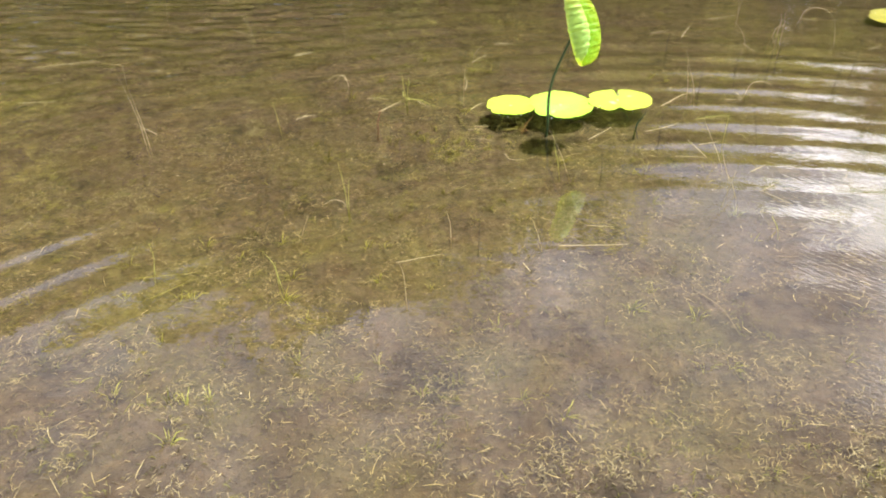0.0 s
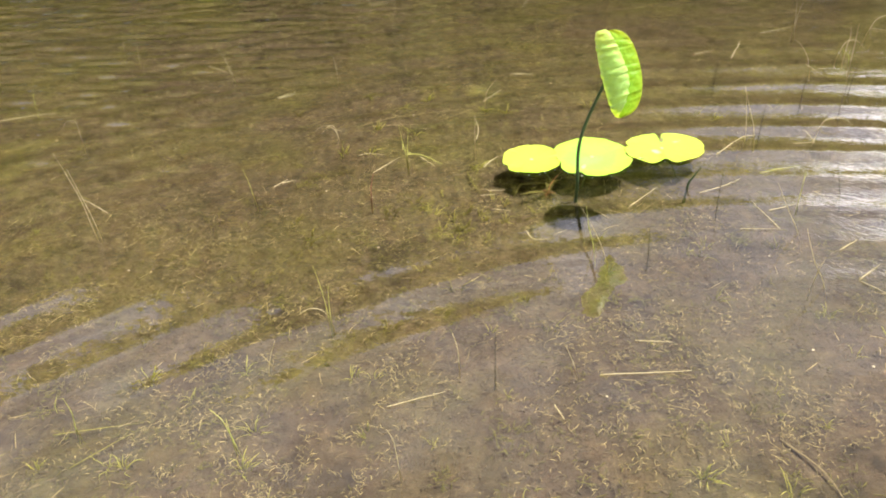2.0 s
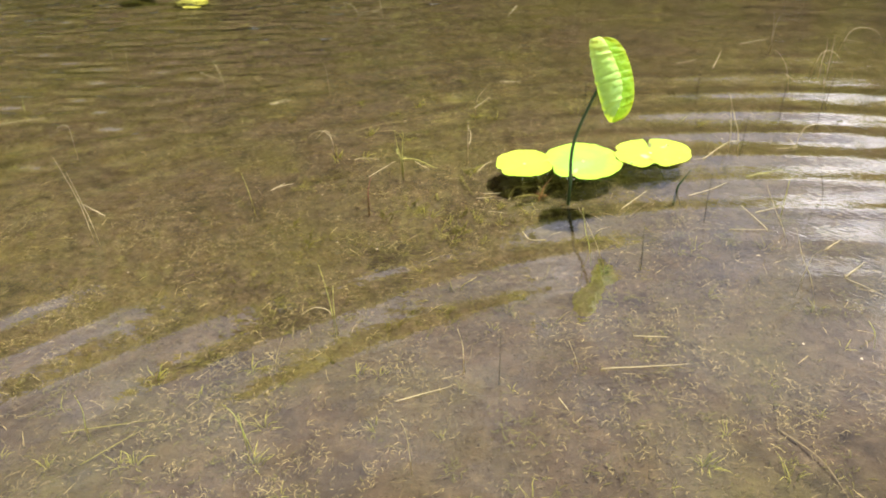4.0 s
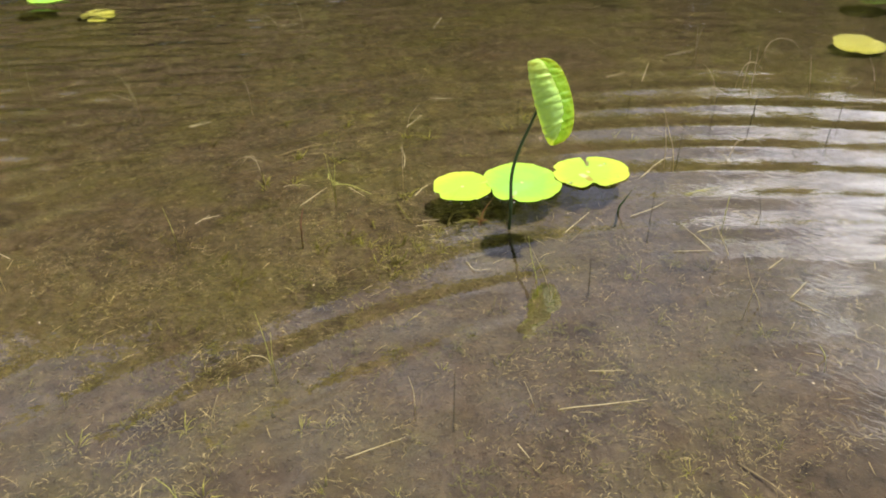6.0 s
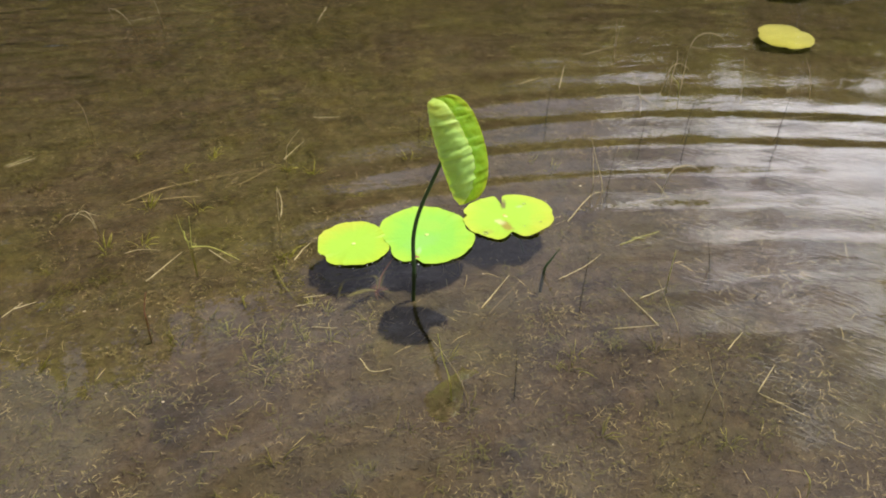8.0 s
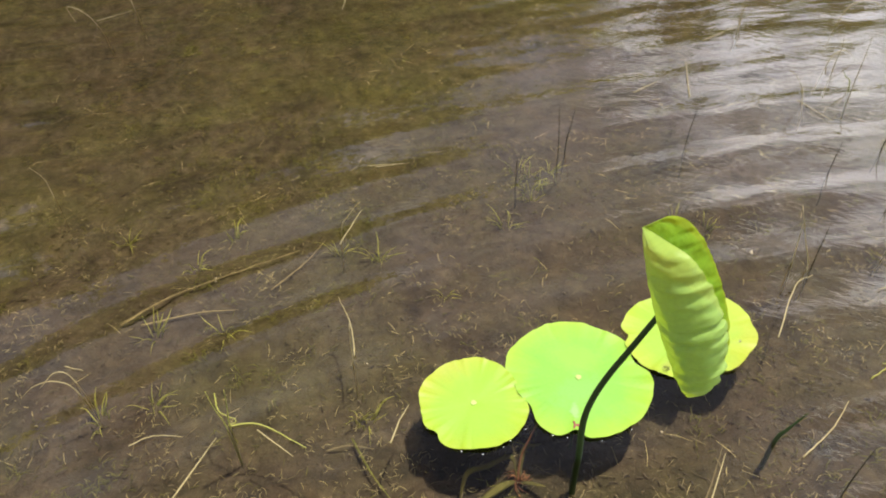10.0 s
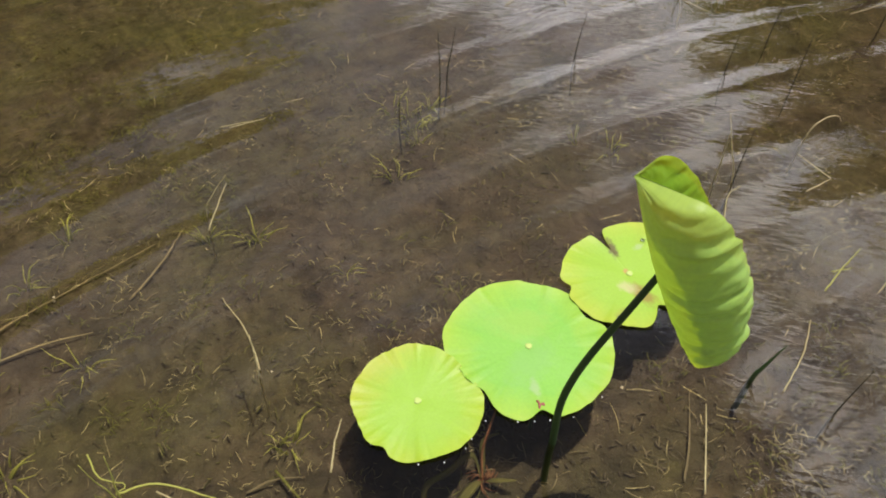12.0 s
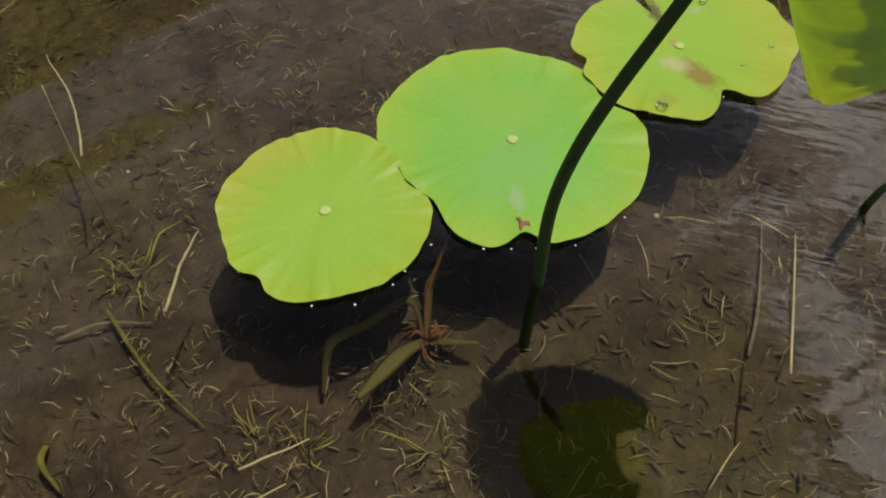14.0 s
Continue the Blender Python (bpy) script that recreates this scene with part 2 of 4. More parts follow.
MUD, WATER = mud_material(), water_material()
PAD_YELLOW = leaf_material("pad_yellow", (0.30, 0.51, 0.045), (0.36, 0.50, 0.035), (0.302, 0.415, 0.101), 0.2, (0.10, (0.369, 0.361, 0.0402)), warm=(115, 0.62))
PAD_GREEN = leaf_material("pad_green", (0.22, 0.50, 0.060), (0.31, 0.51, 0.038), (0.281, 0.415, 0.147), 0.2, (0.14, (0.28, 0.44, 0.13)),
                          stains=((-0.27, -0.53, 0.16, 0.07, 70, (0.36, 0.47, 0.26), 0.6), (-0.1, -0.2, 0.5, 0.3, 20, (0.22, 0.44, 0.14), 0.35), (0.1, 0.35, 0.5, 0.3, -30, (0.30, 0.47, 0.06), 0.4)))
PAD_WORN = leaf_material("pad_worn", (0.31, 0.51, 0.045), (0.39, 0.50, 0.040), (0.369, 0.436, 0.134), 0.2, (0.3, (0.38, 0.42, 0.07)), warm=(-60, 0.4),
                         stains=((-0.09, -0.42, 0.30, 0.15, -80, (0.27, 0.19, 0.035), 0.85), (-0.20, -0.20, 0.18, 0.12, -60, (0.52, 0.50, 0.26), 0.7), (-0.02, 0.06, 0.07, 0.05, 40, (0.50, 0.28, 0.10), 0.8),
                                 (0.08, 0.52, 0.24, 0.09, 75, (0.12, 0.085, 0.04), 0.9), (-0.58, -0.55, 0.16, 0.10, 10, (0.30, 0.33, 0.05), 0.6), (0.45, 0.35, 0.12, 0.06, 0, (0.42, 0.50, 0.30), 0.5)))
LEAF_ROLLED = leaf_material("leaf_rolled", (0.17, 0.40, 0.035), (0.21, 0.42, 0.03), (0.30, 0.45, 0.08), 0.66, (0.10, (0.201, 0.241, 0.0335)), through=(3.0, 1.6, 0.5))
LEAF_UNDER = leaf_material("leaf_underside", (0.29, 0.47, 0.125), (0.31, 0.47, 0.11), (0.40, 0.52, 0.18), 0.30, (0.05, (0.30, 0.31, 0.08)), 0.45, through=(4.9, 3.2, 0.12))
STALK = plain("lotus_stalk", (0.0168, 0.0369, 0.00804), (0.0402, 0.0771, 0.0168), 220.0, 0.55)
NAVEL = plain("leaf_navel", (0.34, 0.45, 0.11), (0.44, 0.54, 0.17), 900.0, 0.6)
PINK = plain("pink_scar", (0.176, 0.048, 0.04), (0.336, 0.128, 0.096), 700.0, 0.6)
STRAW = plain("dry_straw", (0.30, 0.25, 0.12), (0.52, 0.45, 0.25), 150.0, 0.6, 0.2)
STRAW_GREEN = plain("green_straw", (0.255, 0.281, 0.051), (0.468, 0.459, 0.119), 120.0, 0.55, 0.25)
STEM_DARK = plain("dark_stem", (0.0168, 0.0188, 0.00938), (0.0402, 0.0369, 0.0168), 120.0, 0.6)
WEED = plain("water_weed", (0.075, 0.08, 0.014), (0.25, 0.24, 0.05), 80.0, 0.7, 0.2)
LITTER = plain("dead_litter", (0.046, 0.036, 0.020), (0.19, 0.155, 0.090), 40.0, 0.85, 0.0, True)
CRUMB = plain("silt_crumb", (0.048, 0.038, 0.024), (0.112, 0.089, 0.060), 40.0, 0.9, 0.0, True)
FLUFF = plain("algae_fluff", (0.044, 0.042, 0.014), (0.125, 0.115, 0.030), 40.0, 0.85, 0.2, True)
RUSTY = plain("rusty_weed", (0.10, 0.042, 0.018), (0.29, 0.135, 0.066), 200.0, 0.7, 0.2)
SPROUT = plain("pale_sprout", (0.11, 0.092, 0.048), (0.40, 0.345, 0.185), 60.0, 0.7, 0.2, True)
PAD_DYING = leaf_material("pad_dying", (0.36, 0.37, 0.035), (0.31, 0.32, 0.028), (0.369, 0.322, 0.0335), 0.1)
DEAD_STEM = plain("dead_stem", (0.13, 0.10, 0.05), (0.28, 0.23, 0.12), 120.0, 0.7)
BARK = plain("bark", (0.0402, 0.0301, 0.0201), (0.107, 0.0838, 0.0603), 9.0, 0.9)
FOLIAGE = plain("tree_leaves", (0.09, 0.12, 0.018), (0.42, 0.40, 0.08), 0.6, 0.6, 0.5, True)
# lighter copy of the tree leaves, sunlight on the foliage put into its colour
FOLIAGE_SUNLIT = plain("sunlit_tree_leaves", (0.20, 0.20, 0.03), (0.46, 0.44, 0.08), 0.6, 0.6, 0.5, True)
GRIT = plain("pale_grit", (0.315, 0.27, 0.198), (0.54, 0.495, 0.405), 300.0, 0.7)
GLINT = plain("air_bubble", (0.75, 0.77, 0.78), (0.9, 0.9, 0.9), 500.0, 0.12)
DROP = glass_material("water_drop", 1.333)

# ---------------------------------------------------------------- mesh helpers


def mesh_from(name, verts, faces, mat, smooth=True, uvs=None):
    me = bpy.data.meshes.new(name)
    me.from_pydata([tuple(map(float, v)) for v in verts], [], faces)
    if smooth:
        me.polygons.foreach_set("use_smooth", [True] * len(me.polygons))
    if uvs is not None:
        lay = me.uv_layers.new(name="flat")
        idx = np.empty(len(me.loops), int)
        me.loops.foreach_get("vertex_index", idx)
        lay.data.foreach_set("uv", np.asarray(uvs, float)[idx].ravel())
    me.materials.append(mat)
    me.update()
    return me


def part(name, me, parent, label="", at=None):
    ob = new(name, me)
    ob.parent = parent
    if at is not None:
        ob.matrix_basis = at
    return tagged(ob, label) if label else ob


def thing(name, label, category, at=(0, 0, 0), group=""):
    ob = new(name)
    ob.empty_display_size = 0.02
    ob.location = at
    return tagged(ob, label, category, group)


def smooth_line(pts, steps=6):
    """A Catmull-Rom line through the points."""
    p = [Vector(q) for q in pts]
    if len(p) == 2:
        return [p[0].lerp(p[1], i / steps) for i in range(steps + 1)]
    p = [p[0] * 2 - p[1]] + p + [p[-1] * 2 - p[-2]]
    out = []
    for a, b, c, d in zip(p, p[1:], p[2:], p[3:]):
        for i in range(steps):
            u = i / steps
            out.append(0.5 * (2 * b + (c - a) * u + (2 * a - 5 * b + 4 * c - d) * u * u + (3 * b - a - 3 * c + d) * u ** 3))
    return out + [p[-2]]


def tube(line, radii, sides=6, flatten=1.0, verts=None, faces=None):
    """Rings round a line, closed at both ends; flatten squeezes them into a blade."""
    verts = [] if verts is None else verts
    faces = [] if faces is None else faces
    base, n = len(verts), len(line)
    side = None
    for i, c in enumerate(line):
        d = (line[min(i + 1, n - 1)] - line[max(i - 1, 0)]).normalized()
        if side is None:
            side = d.cross(Vector((0.31, 0.2, 0.93))).normalized()
        side = (side - d * side.dot(d)).normalized()
        up = d.cross(side)
        r = radii[i] if isinstance(radii, (list, tuple)) else radii
        for k in range(sides):
            a = 2 * math.pi * k / sides
            v = c + side * (math.cos(a) * r) + up * (math.sin(a) * r * flatten)
            verts.append((v.x, v.y, v.z))
    for i in range(n - 1):
        for k in range(sides):
            a, b = base + i * sides + k, base + i * sides + (k + 1) % sides
            faces.append((a, b, b + sides, a + sides))
    faces.append(tuple(base + k for k in reversed(range(sides))))
    faces.append(tuple(base + (n - 1) * sides + k for k in range(sides)))
    return verts, faces


def taper(n, thick, tip=0.25, swell=0.0):
    return [thick * (1 - (1 - tip) * (i / (n - 1)) ** 1.6 + swell * math.sin(math.pi * i / (n - 1))) for i in range(n)]


def lattice(seed):
    return np.random.RandomState(seed).rand(256, 256)


def vnoise(x, y, size, seed):
    """Smooth random heights from 0 to 1, with lumps of that size in metres."""
    g = lattice(seed)
    fx, fy = np.asarray(x) / size + 900.5, np.asarray(y) / size + 900.5
    ix, iy = np.floor(fx).astype(int), np.floor(fy).astype(int)
    u, v = fx - ix, fy - iy
    u, v = u * u * (3 - 2 * u), v * v * (3 - 2 * v)
    a, b = g[ix % 256, iy % 256], g[(ix + 1) % 256, iy % 256]
    c, d = g[ix % 256, (iy + 1) % 256], g[(ix + 1) % 256, (iy + 1) % 256]
    return (a * (1 - u) + b * u) * (1 - v) + (c * (1 - u) + d * u) * v


def axis(parts):
    """Coordinates from (start, end, step) stretches laid end to end."""
    out = []
    for a, b, s in parts:
        out.extend(np.linspace(a, b, max(2, round((b - a) / s) + 1))[:-1])
    return np.array(out + [parts[-1][1]])


def sheet(name, xs, ys, height, mat):
    gx, gy = np.meshgrid(xs, ys, indexing="ij")
    z = height(gx, gy)
    nx, ny = gx.shape
    me = bpy.data.meshes.new(name)
    i = np.arange(nx * ny).reshape(nx, ny)
    quads = np.stack([i[:-1, :-1], i[1:, :-1], i[1:, 1:], i[:-1, 1:]], -1).reshape(-1, 4)
    me.vertices.add(nx * ny)
    me.vertices.foreach_set("co", np.stack([gx, gy, z], -1).ravel())
    me.loops.add(quads.size)
    me.loops.foreach_set("vertex_index", quads.ravel())
    me.polygons.add(len(quads))
    me.polygons.foreach_set("loop_start", np.arange(0, quads.size, 4))
    me.polygons.foreach_set("use_smooth", np.ones(len(quads), bool))
    me.materials.append(mat)
    me.update(calc_edges=True)
    me.validate()
    return new(name, me)


# ---------------------------------------------------------------- pond bed, banks and water


def bed_plain(x, y):
    """The bed without its fine relief: shelving away from the near shore, banks all round."""
    x, y = np.asarray(x, float), np.asarray(y, float)
    near = np.clip(-(0.045 + 0.07 * (y - 1.1)), -0.2, 0.5)
    far = np.clip((np.hypot(x * 0.9, y - 2.0) - 11.0) * 0.25 - 0.6, -0.6, 0.9)
    return np.maximum(near, far)


def bed_height(x, y):
    x, y = np.asarray(x, float), np.asarray(y, float)
    z = bed_plain(x, y)
    fade = np.exp(-np.maximum(0, np.hypot(x - 0.3, y - 1.8) - 2.5))
    lump = 0.020 * (vnoise(x, y, 0.19, 11) - 0.5) + 0.014 * (vnoise(x, y, 0.08, 12) - 0.5) + 0.011 * (vnoise(x, y, 0.034, 13) - 0.5)
    return z + lump * fade + 0.25 * (vnoise(x, y, 9.0, 14) - 0.5) * (1 - fade) * (z > 0.2)


ground = sheet("ground", axis([(-600, -60, 60), (-60, -8, 2.0), (-8, -2.0, 0.15), (-2.0, 2.4, 0.009), (2.4, 8, 0.15), (8, 60, 2.0), (60, 600, 60)]),
               axis([(-600, -40, 60), (-40, -3, 2.0), (-3, 0.35, 0.1), (0.35, 3.7, 0.009), (3.7, 9, 0.15), (9, 60, 1.5), (60, 600, 60)]),
               bed_height, MUD)
tagged(ground, "brown muddy pond bed shelving under shallow clear water", "pond bed", kind="structure")


def ripples(x, y):
    """Long rings spreading from the near shore, under faint swell; short chop on the open water."""
    d, turn = np.hypot(x - 0.6, y + 0.1), np.arctan2(x - 0.6, y + 0.1)
    phase = 2 * np.pi * d / 0.130 + 3.2 * (vnoise(x, y, 0.8, 21) - 0.5)
    ring = np.sin(phase) + 0.22 * np.sin(2 * phase + 1.0 + 5.0 * vnoise(x, y, 0.5, 24))
    strength = np.clip(2.3 * vnoise(turn * 1.1, d, 0.26, 25) - 0.25, 0.12, 1.7) * (0.45 + 0.9 * vnoise(x, y, 0.7, 22))
    side = 0.92 + 0.2 / (1 + np.exp(-(x - 0.2) * 6))
    out = 1 / (1 + np.exp(-(d - 1.62) * 7)) * np.exp(-np.maximum(0, d - 3.0) * 1.8)
    swell = np.sin(2 * np.pi * (0.35 * x + y) / 0.31 + 2.0 * vnoise(x, y, 0.8, 23)) * np.exp(-np.maximum(0, np.hypot(x, y - 2) - 5))
    calm = 1 - 0.9 * np.exp(-(((x - 0.35) / 0.30) ** 2 + ((y - 1.95) / 0.19) ** 2) ** 2)      # the pads damp the ripples
    far = np.clip((y - 2.3 + 0.9 * np.clip(-x, 0, 0.7)) / 1.0, 0, 1)
    chop = (vnoise(0.3 * x, y + 0.1 * x, 0.030, 26) - 0.5) * far * far * (3 - 2 * far)
    west = 1 / (1 + np.exp((x + 0.5) * 6))      # a breeze roughens the water on that side
    return (0.0016 + 0.0075 * west) * chop + calm * (0.00115 * ring * strength * side * out + 0.0004 * swell)


water = sheet("water", axis([(-14, -5, 1.5), (-5, -2.2, 0.1), (-2.2, 3.2, 0.014), (3.2, 6, 0.1), (6, 14, 1.5)]),
              axis([(0.2, 4.6, 0.0125), (4.6, 7, 0.1), (7, 16, 1.5)]), ripples, WATER)
water.visible_shadow = False
tagged(water, "clear shallow pond water with spreading ripples and cloud reflections", "water", kind="structure")

# ---------------------------------------------------------------- lotus


def pad_mesh(name, radius, dents, mat, seed, cup=0.001, rings=16, spokes=200):
    """A floating round leaf about its navel: radius(angle), dents (angle, depth, half width) in degrees and metres, a thin body."""
    rnd = np.random.RandomState(seed)
    ph = rnd.rand(6) * 6.28
    verts, uvs, faces = [], [], []

    def edge(a):
        r = radius(a)
        for k in range(3, 9):
            r += 0.0006 * math.sin(k * a + ph[k - 3]) * 3 / k
        r += 0.0026 * noise.noise((2.2 * math.cos(a), 2.2 * math.sin(a), seed)) + 0.0013 * noise.noise((6 * math.cos(a), 7 * math.sin(a), seed + 5.0))
        for at, deep, wide in dents:
            off = (math.degrees(a) - at + 180) % 360 - 180
            r -= deep * math.exp(-(off / wide) ** 2)
        return r
    edges = [edge(2 * math.pi * s / spokes) for s in range(spokes)]
    mean = sum(edges) / spokes
    for side in (0, 1):
        for i in range(rings + 1):
            f = (i / rings) ** 0.8
            for s in range(spokes):
                a = 2 * math.pi * s / spokes
                r = edges[s] * f
                z = cup * f ** 3 * (0.2 + 0.5 * math.sin(2 * a + ph[1]) ** 2) + 0.0007 * f * f * (1 + math.sin(7 * a + ph[2] + 0.8 * math.sin(3 * f))) * (0.5 + 0.5 * math.sin(2 * a + ph[5]))
                z += 0.0006 * f * (1 + math.sin(3 * a + ph[4])) - 0.0006 * math.exp(-(f / 0.10) ** 2)
                z += 0.0005 * f ** 6 * (1 + math.sin(9 * a + ph[3]))
                z += 0.0032 * f ** 5 * max(0.0, noise.noise((6 * math.cos(a), 6 * math.sin(a), seed + 9.0))) + 0.0007 * f ** 3 * max(0.0, noise.noise((14 * math.cos(a), 14 * math.sin(a), seed + 2.0)))
                z -= side * (0.0012 * (1 - 0.5 * f) + 0.0002)
                verts.append((r * math.cos(a), r * math.sin(a), z))
                uvs.append((r * math.cos(a) / mean, r * math.sin(a) / mean))
    row = spokes * (rings + 1)
    for side in (0, 1):
        for i in range(rings):
            for s in range(spokes):
                a, b = side * row + i * spokes + s, side * row + i * spokes + (s + 1) % spokes
                q = (a, a + spokes, b + spokes, b)
                faces.append(q if side == 0 else q[::-1])
    # the rim has points of its own, so that the blade stays flat up to its edge
    for base in (rings * spokes, row + rings * spokes):
        verts += verts[base:base + spokes]
        uvs += uvs[base:base + spokes]
    for s in range(spokes):
        a, b = 2 * row + s, 2 * row + (s + 1) % spokes
        faces.append((a, a + spokes, b + spokes, b))
    return mesh_from(name, verts, faces, mat, True, uvs)


def blob(name, r, flat, mat, seed=0, rough=0.2, seg=14):
    """A small uneven lump."""
    rnd = np.random.RandomState(seed)
    ph = rnd.rand(4) * 6.28
    verts, faces = [], []
    for i in range(1, 7):
        b = math.pi * i / 7
        for k in range(seg):
            a = 2 * math.pi * k / seg
            rr = r * (1 + rough * math.sin(3 * a + ph[0]) * math.sin(b) + rough * 0.6 * math.sin(5 * a + ph[1]))
            verts.append((rr * math.sin(b) * math.cos(a), rr * math.sin(b) * math.sin(a), r * flat * math.cos(b)))
    for i in range(5):
        for k in range(seg):
            a, c = i * seg + k, i * seg + (k + 1) % seg
            faces.append((a, a + seg, c + seg, c))
    faces.append(tuple(range(seg)))
    faces.append(tuple(5 * seg + k for k in reversed(range(seg))))
    return mesh_from(name, verts, faces, mat)


def bed_at(x, y):
    return float(bed_height(np.array([x]), np.array([y]))[0])


def stalk_mesh(name, pts, thick, mat=None, sides=10, tip=0.8):
    line = smooth_line(pts, 8)
    return mesh_from(name, *tube(line, taper(len(line), thick, tip), sides), mat or STALK)


def lotus_pad(x, y, z, label, mat, radius, dents, seed, root, turn=0.0, tilt=(0, 0)):
    pad = thing("lotus_pad", label, "lotus leaf", (x, y, z), "floating lotus leaves")
    blade = part("blade", pad_mesh("pad_blade", radius, dents, mat, seed), pad, at=pose(0, 0, 0, tilt[0], tilt[1], turn))
    part("navel", blob("navel", 0.0042, 0.18, NAVEL, seed, 0.07), blade, "pale whitish navel", pose(0, 0, 0.0001))
    bz = bed_at(x + root[0], y + root[1]) - z - 0.01
    part("petiole", stalk_mesh("petiole", [(root[0], root[1], bz), (root[0] * 0.7, root[1] * 0.7, bz * 0.55), (0.0, 0.002, -0.004)], 0.0022), pad)
    return blade


pad_a = lotus_pad(0.195, 1.979, 0.0014, "yellow-green floating lotus leaf with a pale navel, yellowed at the rim", PAD_YELLOW,
                  lambda a: 0.0725, [(6, 0.009, 26), (-150, 0.007, 8), (175, 0.003, 15)], 3, (0.05, -0.03))
pad_b = lotus_pad(0.340, 1.980, 0.0017, "large bright green floating lotus leaf, notched beside the stalk", PAD_GREEN,
                  lambda a: 0.0975, [(4, 0.017, 13), (-115, 0.013, 7), (-163, 0.016, 17), (172, 0.007, 12), (40, 0.005, 20)], 5, (-0.03, -0.06))
pad_c = lotus_pad(0.511, 2.010, 0.0022, "yellowing floating lotus leaf with a torn slit and brown rot", PAD_WORN,
                  lambda a: 0.0865 + 0.009 * math.cos(2 * a) + 0.005 * math.cos(a), [(86, 0.036, 4.5), (-92, 0.020, 11), (-118, -0.006, 12), (-40, 0.005, 9), (-8, 0.004, 6), (140, 0.004, 12), (168, 0.010, 7)], 7, (0.03, -0.05))
part("scar", blob("scar", 0.0040, 0.35, PINK, 2, 0.62), pad_b, "shrivelled pink scar at the notch", pose(-0.033, -0.071, 0.002))
part("scar", blob("scar", 0.0026, 0.4, PINK, 4, 0.5), pad_b, "shrivelled pink scar at the notch", pose(-0.030, -0.078, 0.001))


def rolled_leaf(name, mats, foot, navel, head, phi, bow, near, far):
    """A young leaf rolled up round its midrib, which runs from foot over navel to head. Each flank (width and its change along the rib, angle to the rib and its
    change along it, curl and its change, fullness below and above) bends away from the rib; ribs run from the navel to the rim; the blade has real thickness."""
    foot, navel, head = Vector(foot), Vector(navel), Vector(head)
    up = (head - foot).normalized()
    u = up.cross(Vector((0, 0, 1))).normalized()
    v = up.cross(u)
    outw = u * math.cos(phi) + v * math.sin(phi)
    side = up.cross(outw)
    ns, nc = 72, 32
    grid, flat = [], []
    for i in range(ns + 1):
        q = -1 + 2 * i / ns
        s = q * ((head - navel).length if q > 0 else (foot - navel).length)
        c0 = navel + up * s + outw * (bow * s * s)
        row, frow = [], []
        for j in range(-nc, nc + 1):
            wide, grow, a0, a1, k0, k1, low, high = near if j >= 0 else far
            prof = max(1 - q * q, 0.0) ** (low if q < 0 else high)
            w = prof * wide * (1 + grow * q) * abs(j) / nc
            k = k0 + k1 * q
            k = k if abs(k) > 0.5 else 0.5
            t0 = a0 + a1 * q
            th = t0 + k * w
            sg = 1 if j >= 0 else -1
            x = y = 0.0
            for i2 in range(1, abs(j) + 1):
                f2 = (i2 - 0.5) / nc
                th2 = t0 + k * prof * wide * (1 + grow * q) * f2 + (1.35 * max(0.0, (f2 - 0.4) / 0.6) ** 1.5 if sg > 0 else 0.0)
                x += math.cos(th2) * w / abs(j)
                y += math.sin(th2) * w / abs(j)
            if sg > 0:
                th += 1.35 * max(0.0, (j / nc - 0.4) / 0.6) ** 1.5      # the rim folds over
            p = c0 + side * (x * sg) - outw * y
            nrm = side * (math.sin(th) * sg) + outw * math.cos(th)
            f = abs(j) / nc
            # soft swellings between the ribs, which fan out from the navel and grow towards the rim
            fan = s + 0.35 * s * f + 0.0035 * math.sin(41 * q + 2.0)
            swell = math.sin(2 * math.pi * fan / 0.021 + (0.4 if sg > 0 else 2.0)) + 0.2 * math.sin(2 * math.pi * fan / 0.009 + 9 * f)
            amp = min(1.0, max(0.0, (f - 0.15) / 0.5)) * (0.0019 if sg > 0 else 0.0012) * (0.65 + 0.5 * math.sin(11 * q + 1.3))
            crumple = noise.noise((q * 9.0, f * 5.0 * sg, 3.0)) * 0.0020 + noise.noise((q * 22.0, f * 12.0 * sg, 7.0)) * 0.0012
            p = p + nrm * (amp * swell + crumple * min(1.0, f * 2))
            row.append((p, nrm))
            frow.append((j / nc * prof, q))
        grid.append(row)
        flat.append(frow)
    m = 2 * nc + 1
    verts = [p for row in grid for p, n in row] + [p - n * 0.0006 for row in grid for p, n in row]
    uvs = [f for row in flat for f in row] * 2
    off = (ns + 1) * m
    faces = []
    for i in range(ns):
        for j in range(m - 1):
            a = i * m + j
            q4 = (a, a + 1, a + m + 1, a + m)
            faces += [q4, tuple(off + w for w in reversed(q4))]
    rim = [i * m for i in range(ns + 1)] + [ns * m + j for j in range(1, m)] + [i * m + m - 1 for i in range(ns - 1, -1, -1)] + [j for j in range(m - 2, 0, -1)]
    top = len(verts)
    verts += [verts[i] for i in rim] + [verts[i + off] for i in rim]
    uvs += [uvs[i] for i in rim] * 2
    for i in range(len(rim)):
        a, b = top + i, top + (i + 1) % len(rim)
        faces.append((a, b, b + len(rim), a + len(rim)))
    me = mesh_from(name, verts, faces, mats[0], True, uvs)
    me.materials.append(mats[1])
    for i, poly in enumerate(me.polygons):
        poly.material_index = 1 if i % 2 == 0 and i < ns * (m - 1) * 2 else 0
    return me


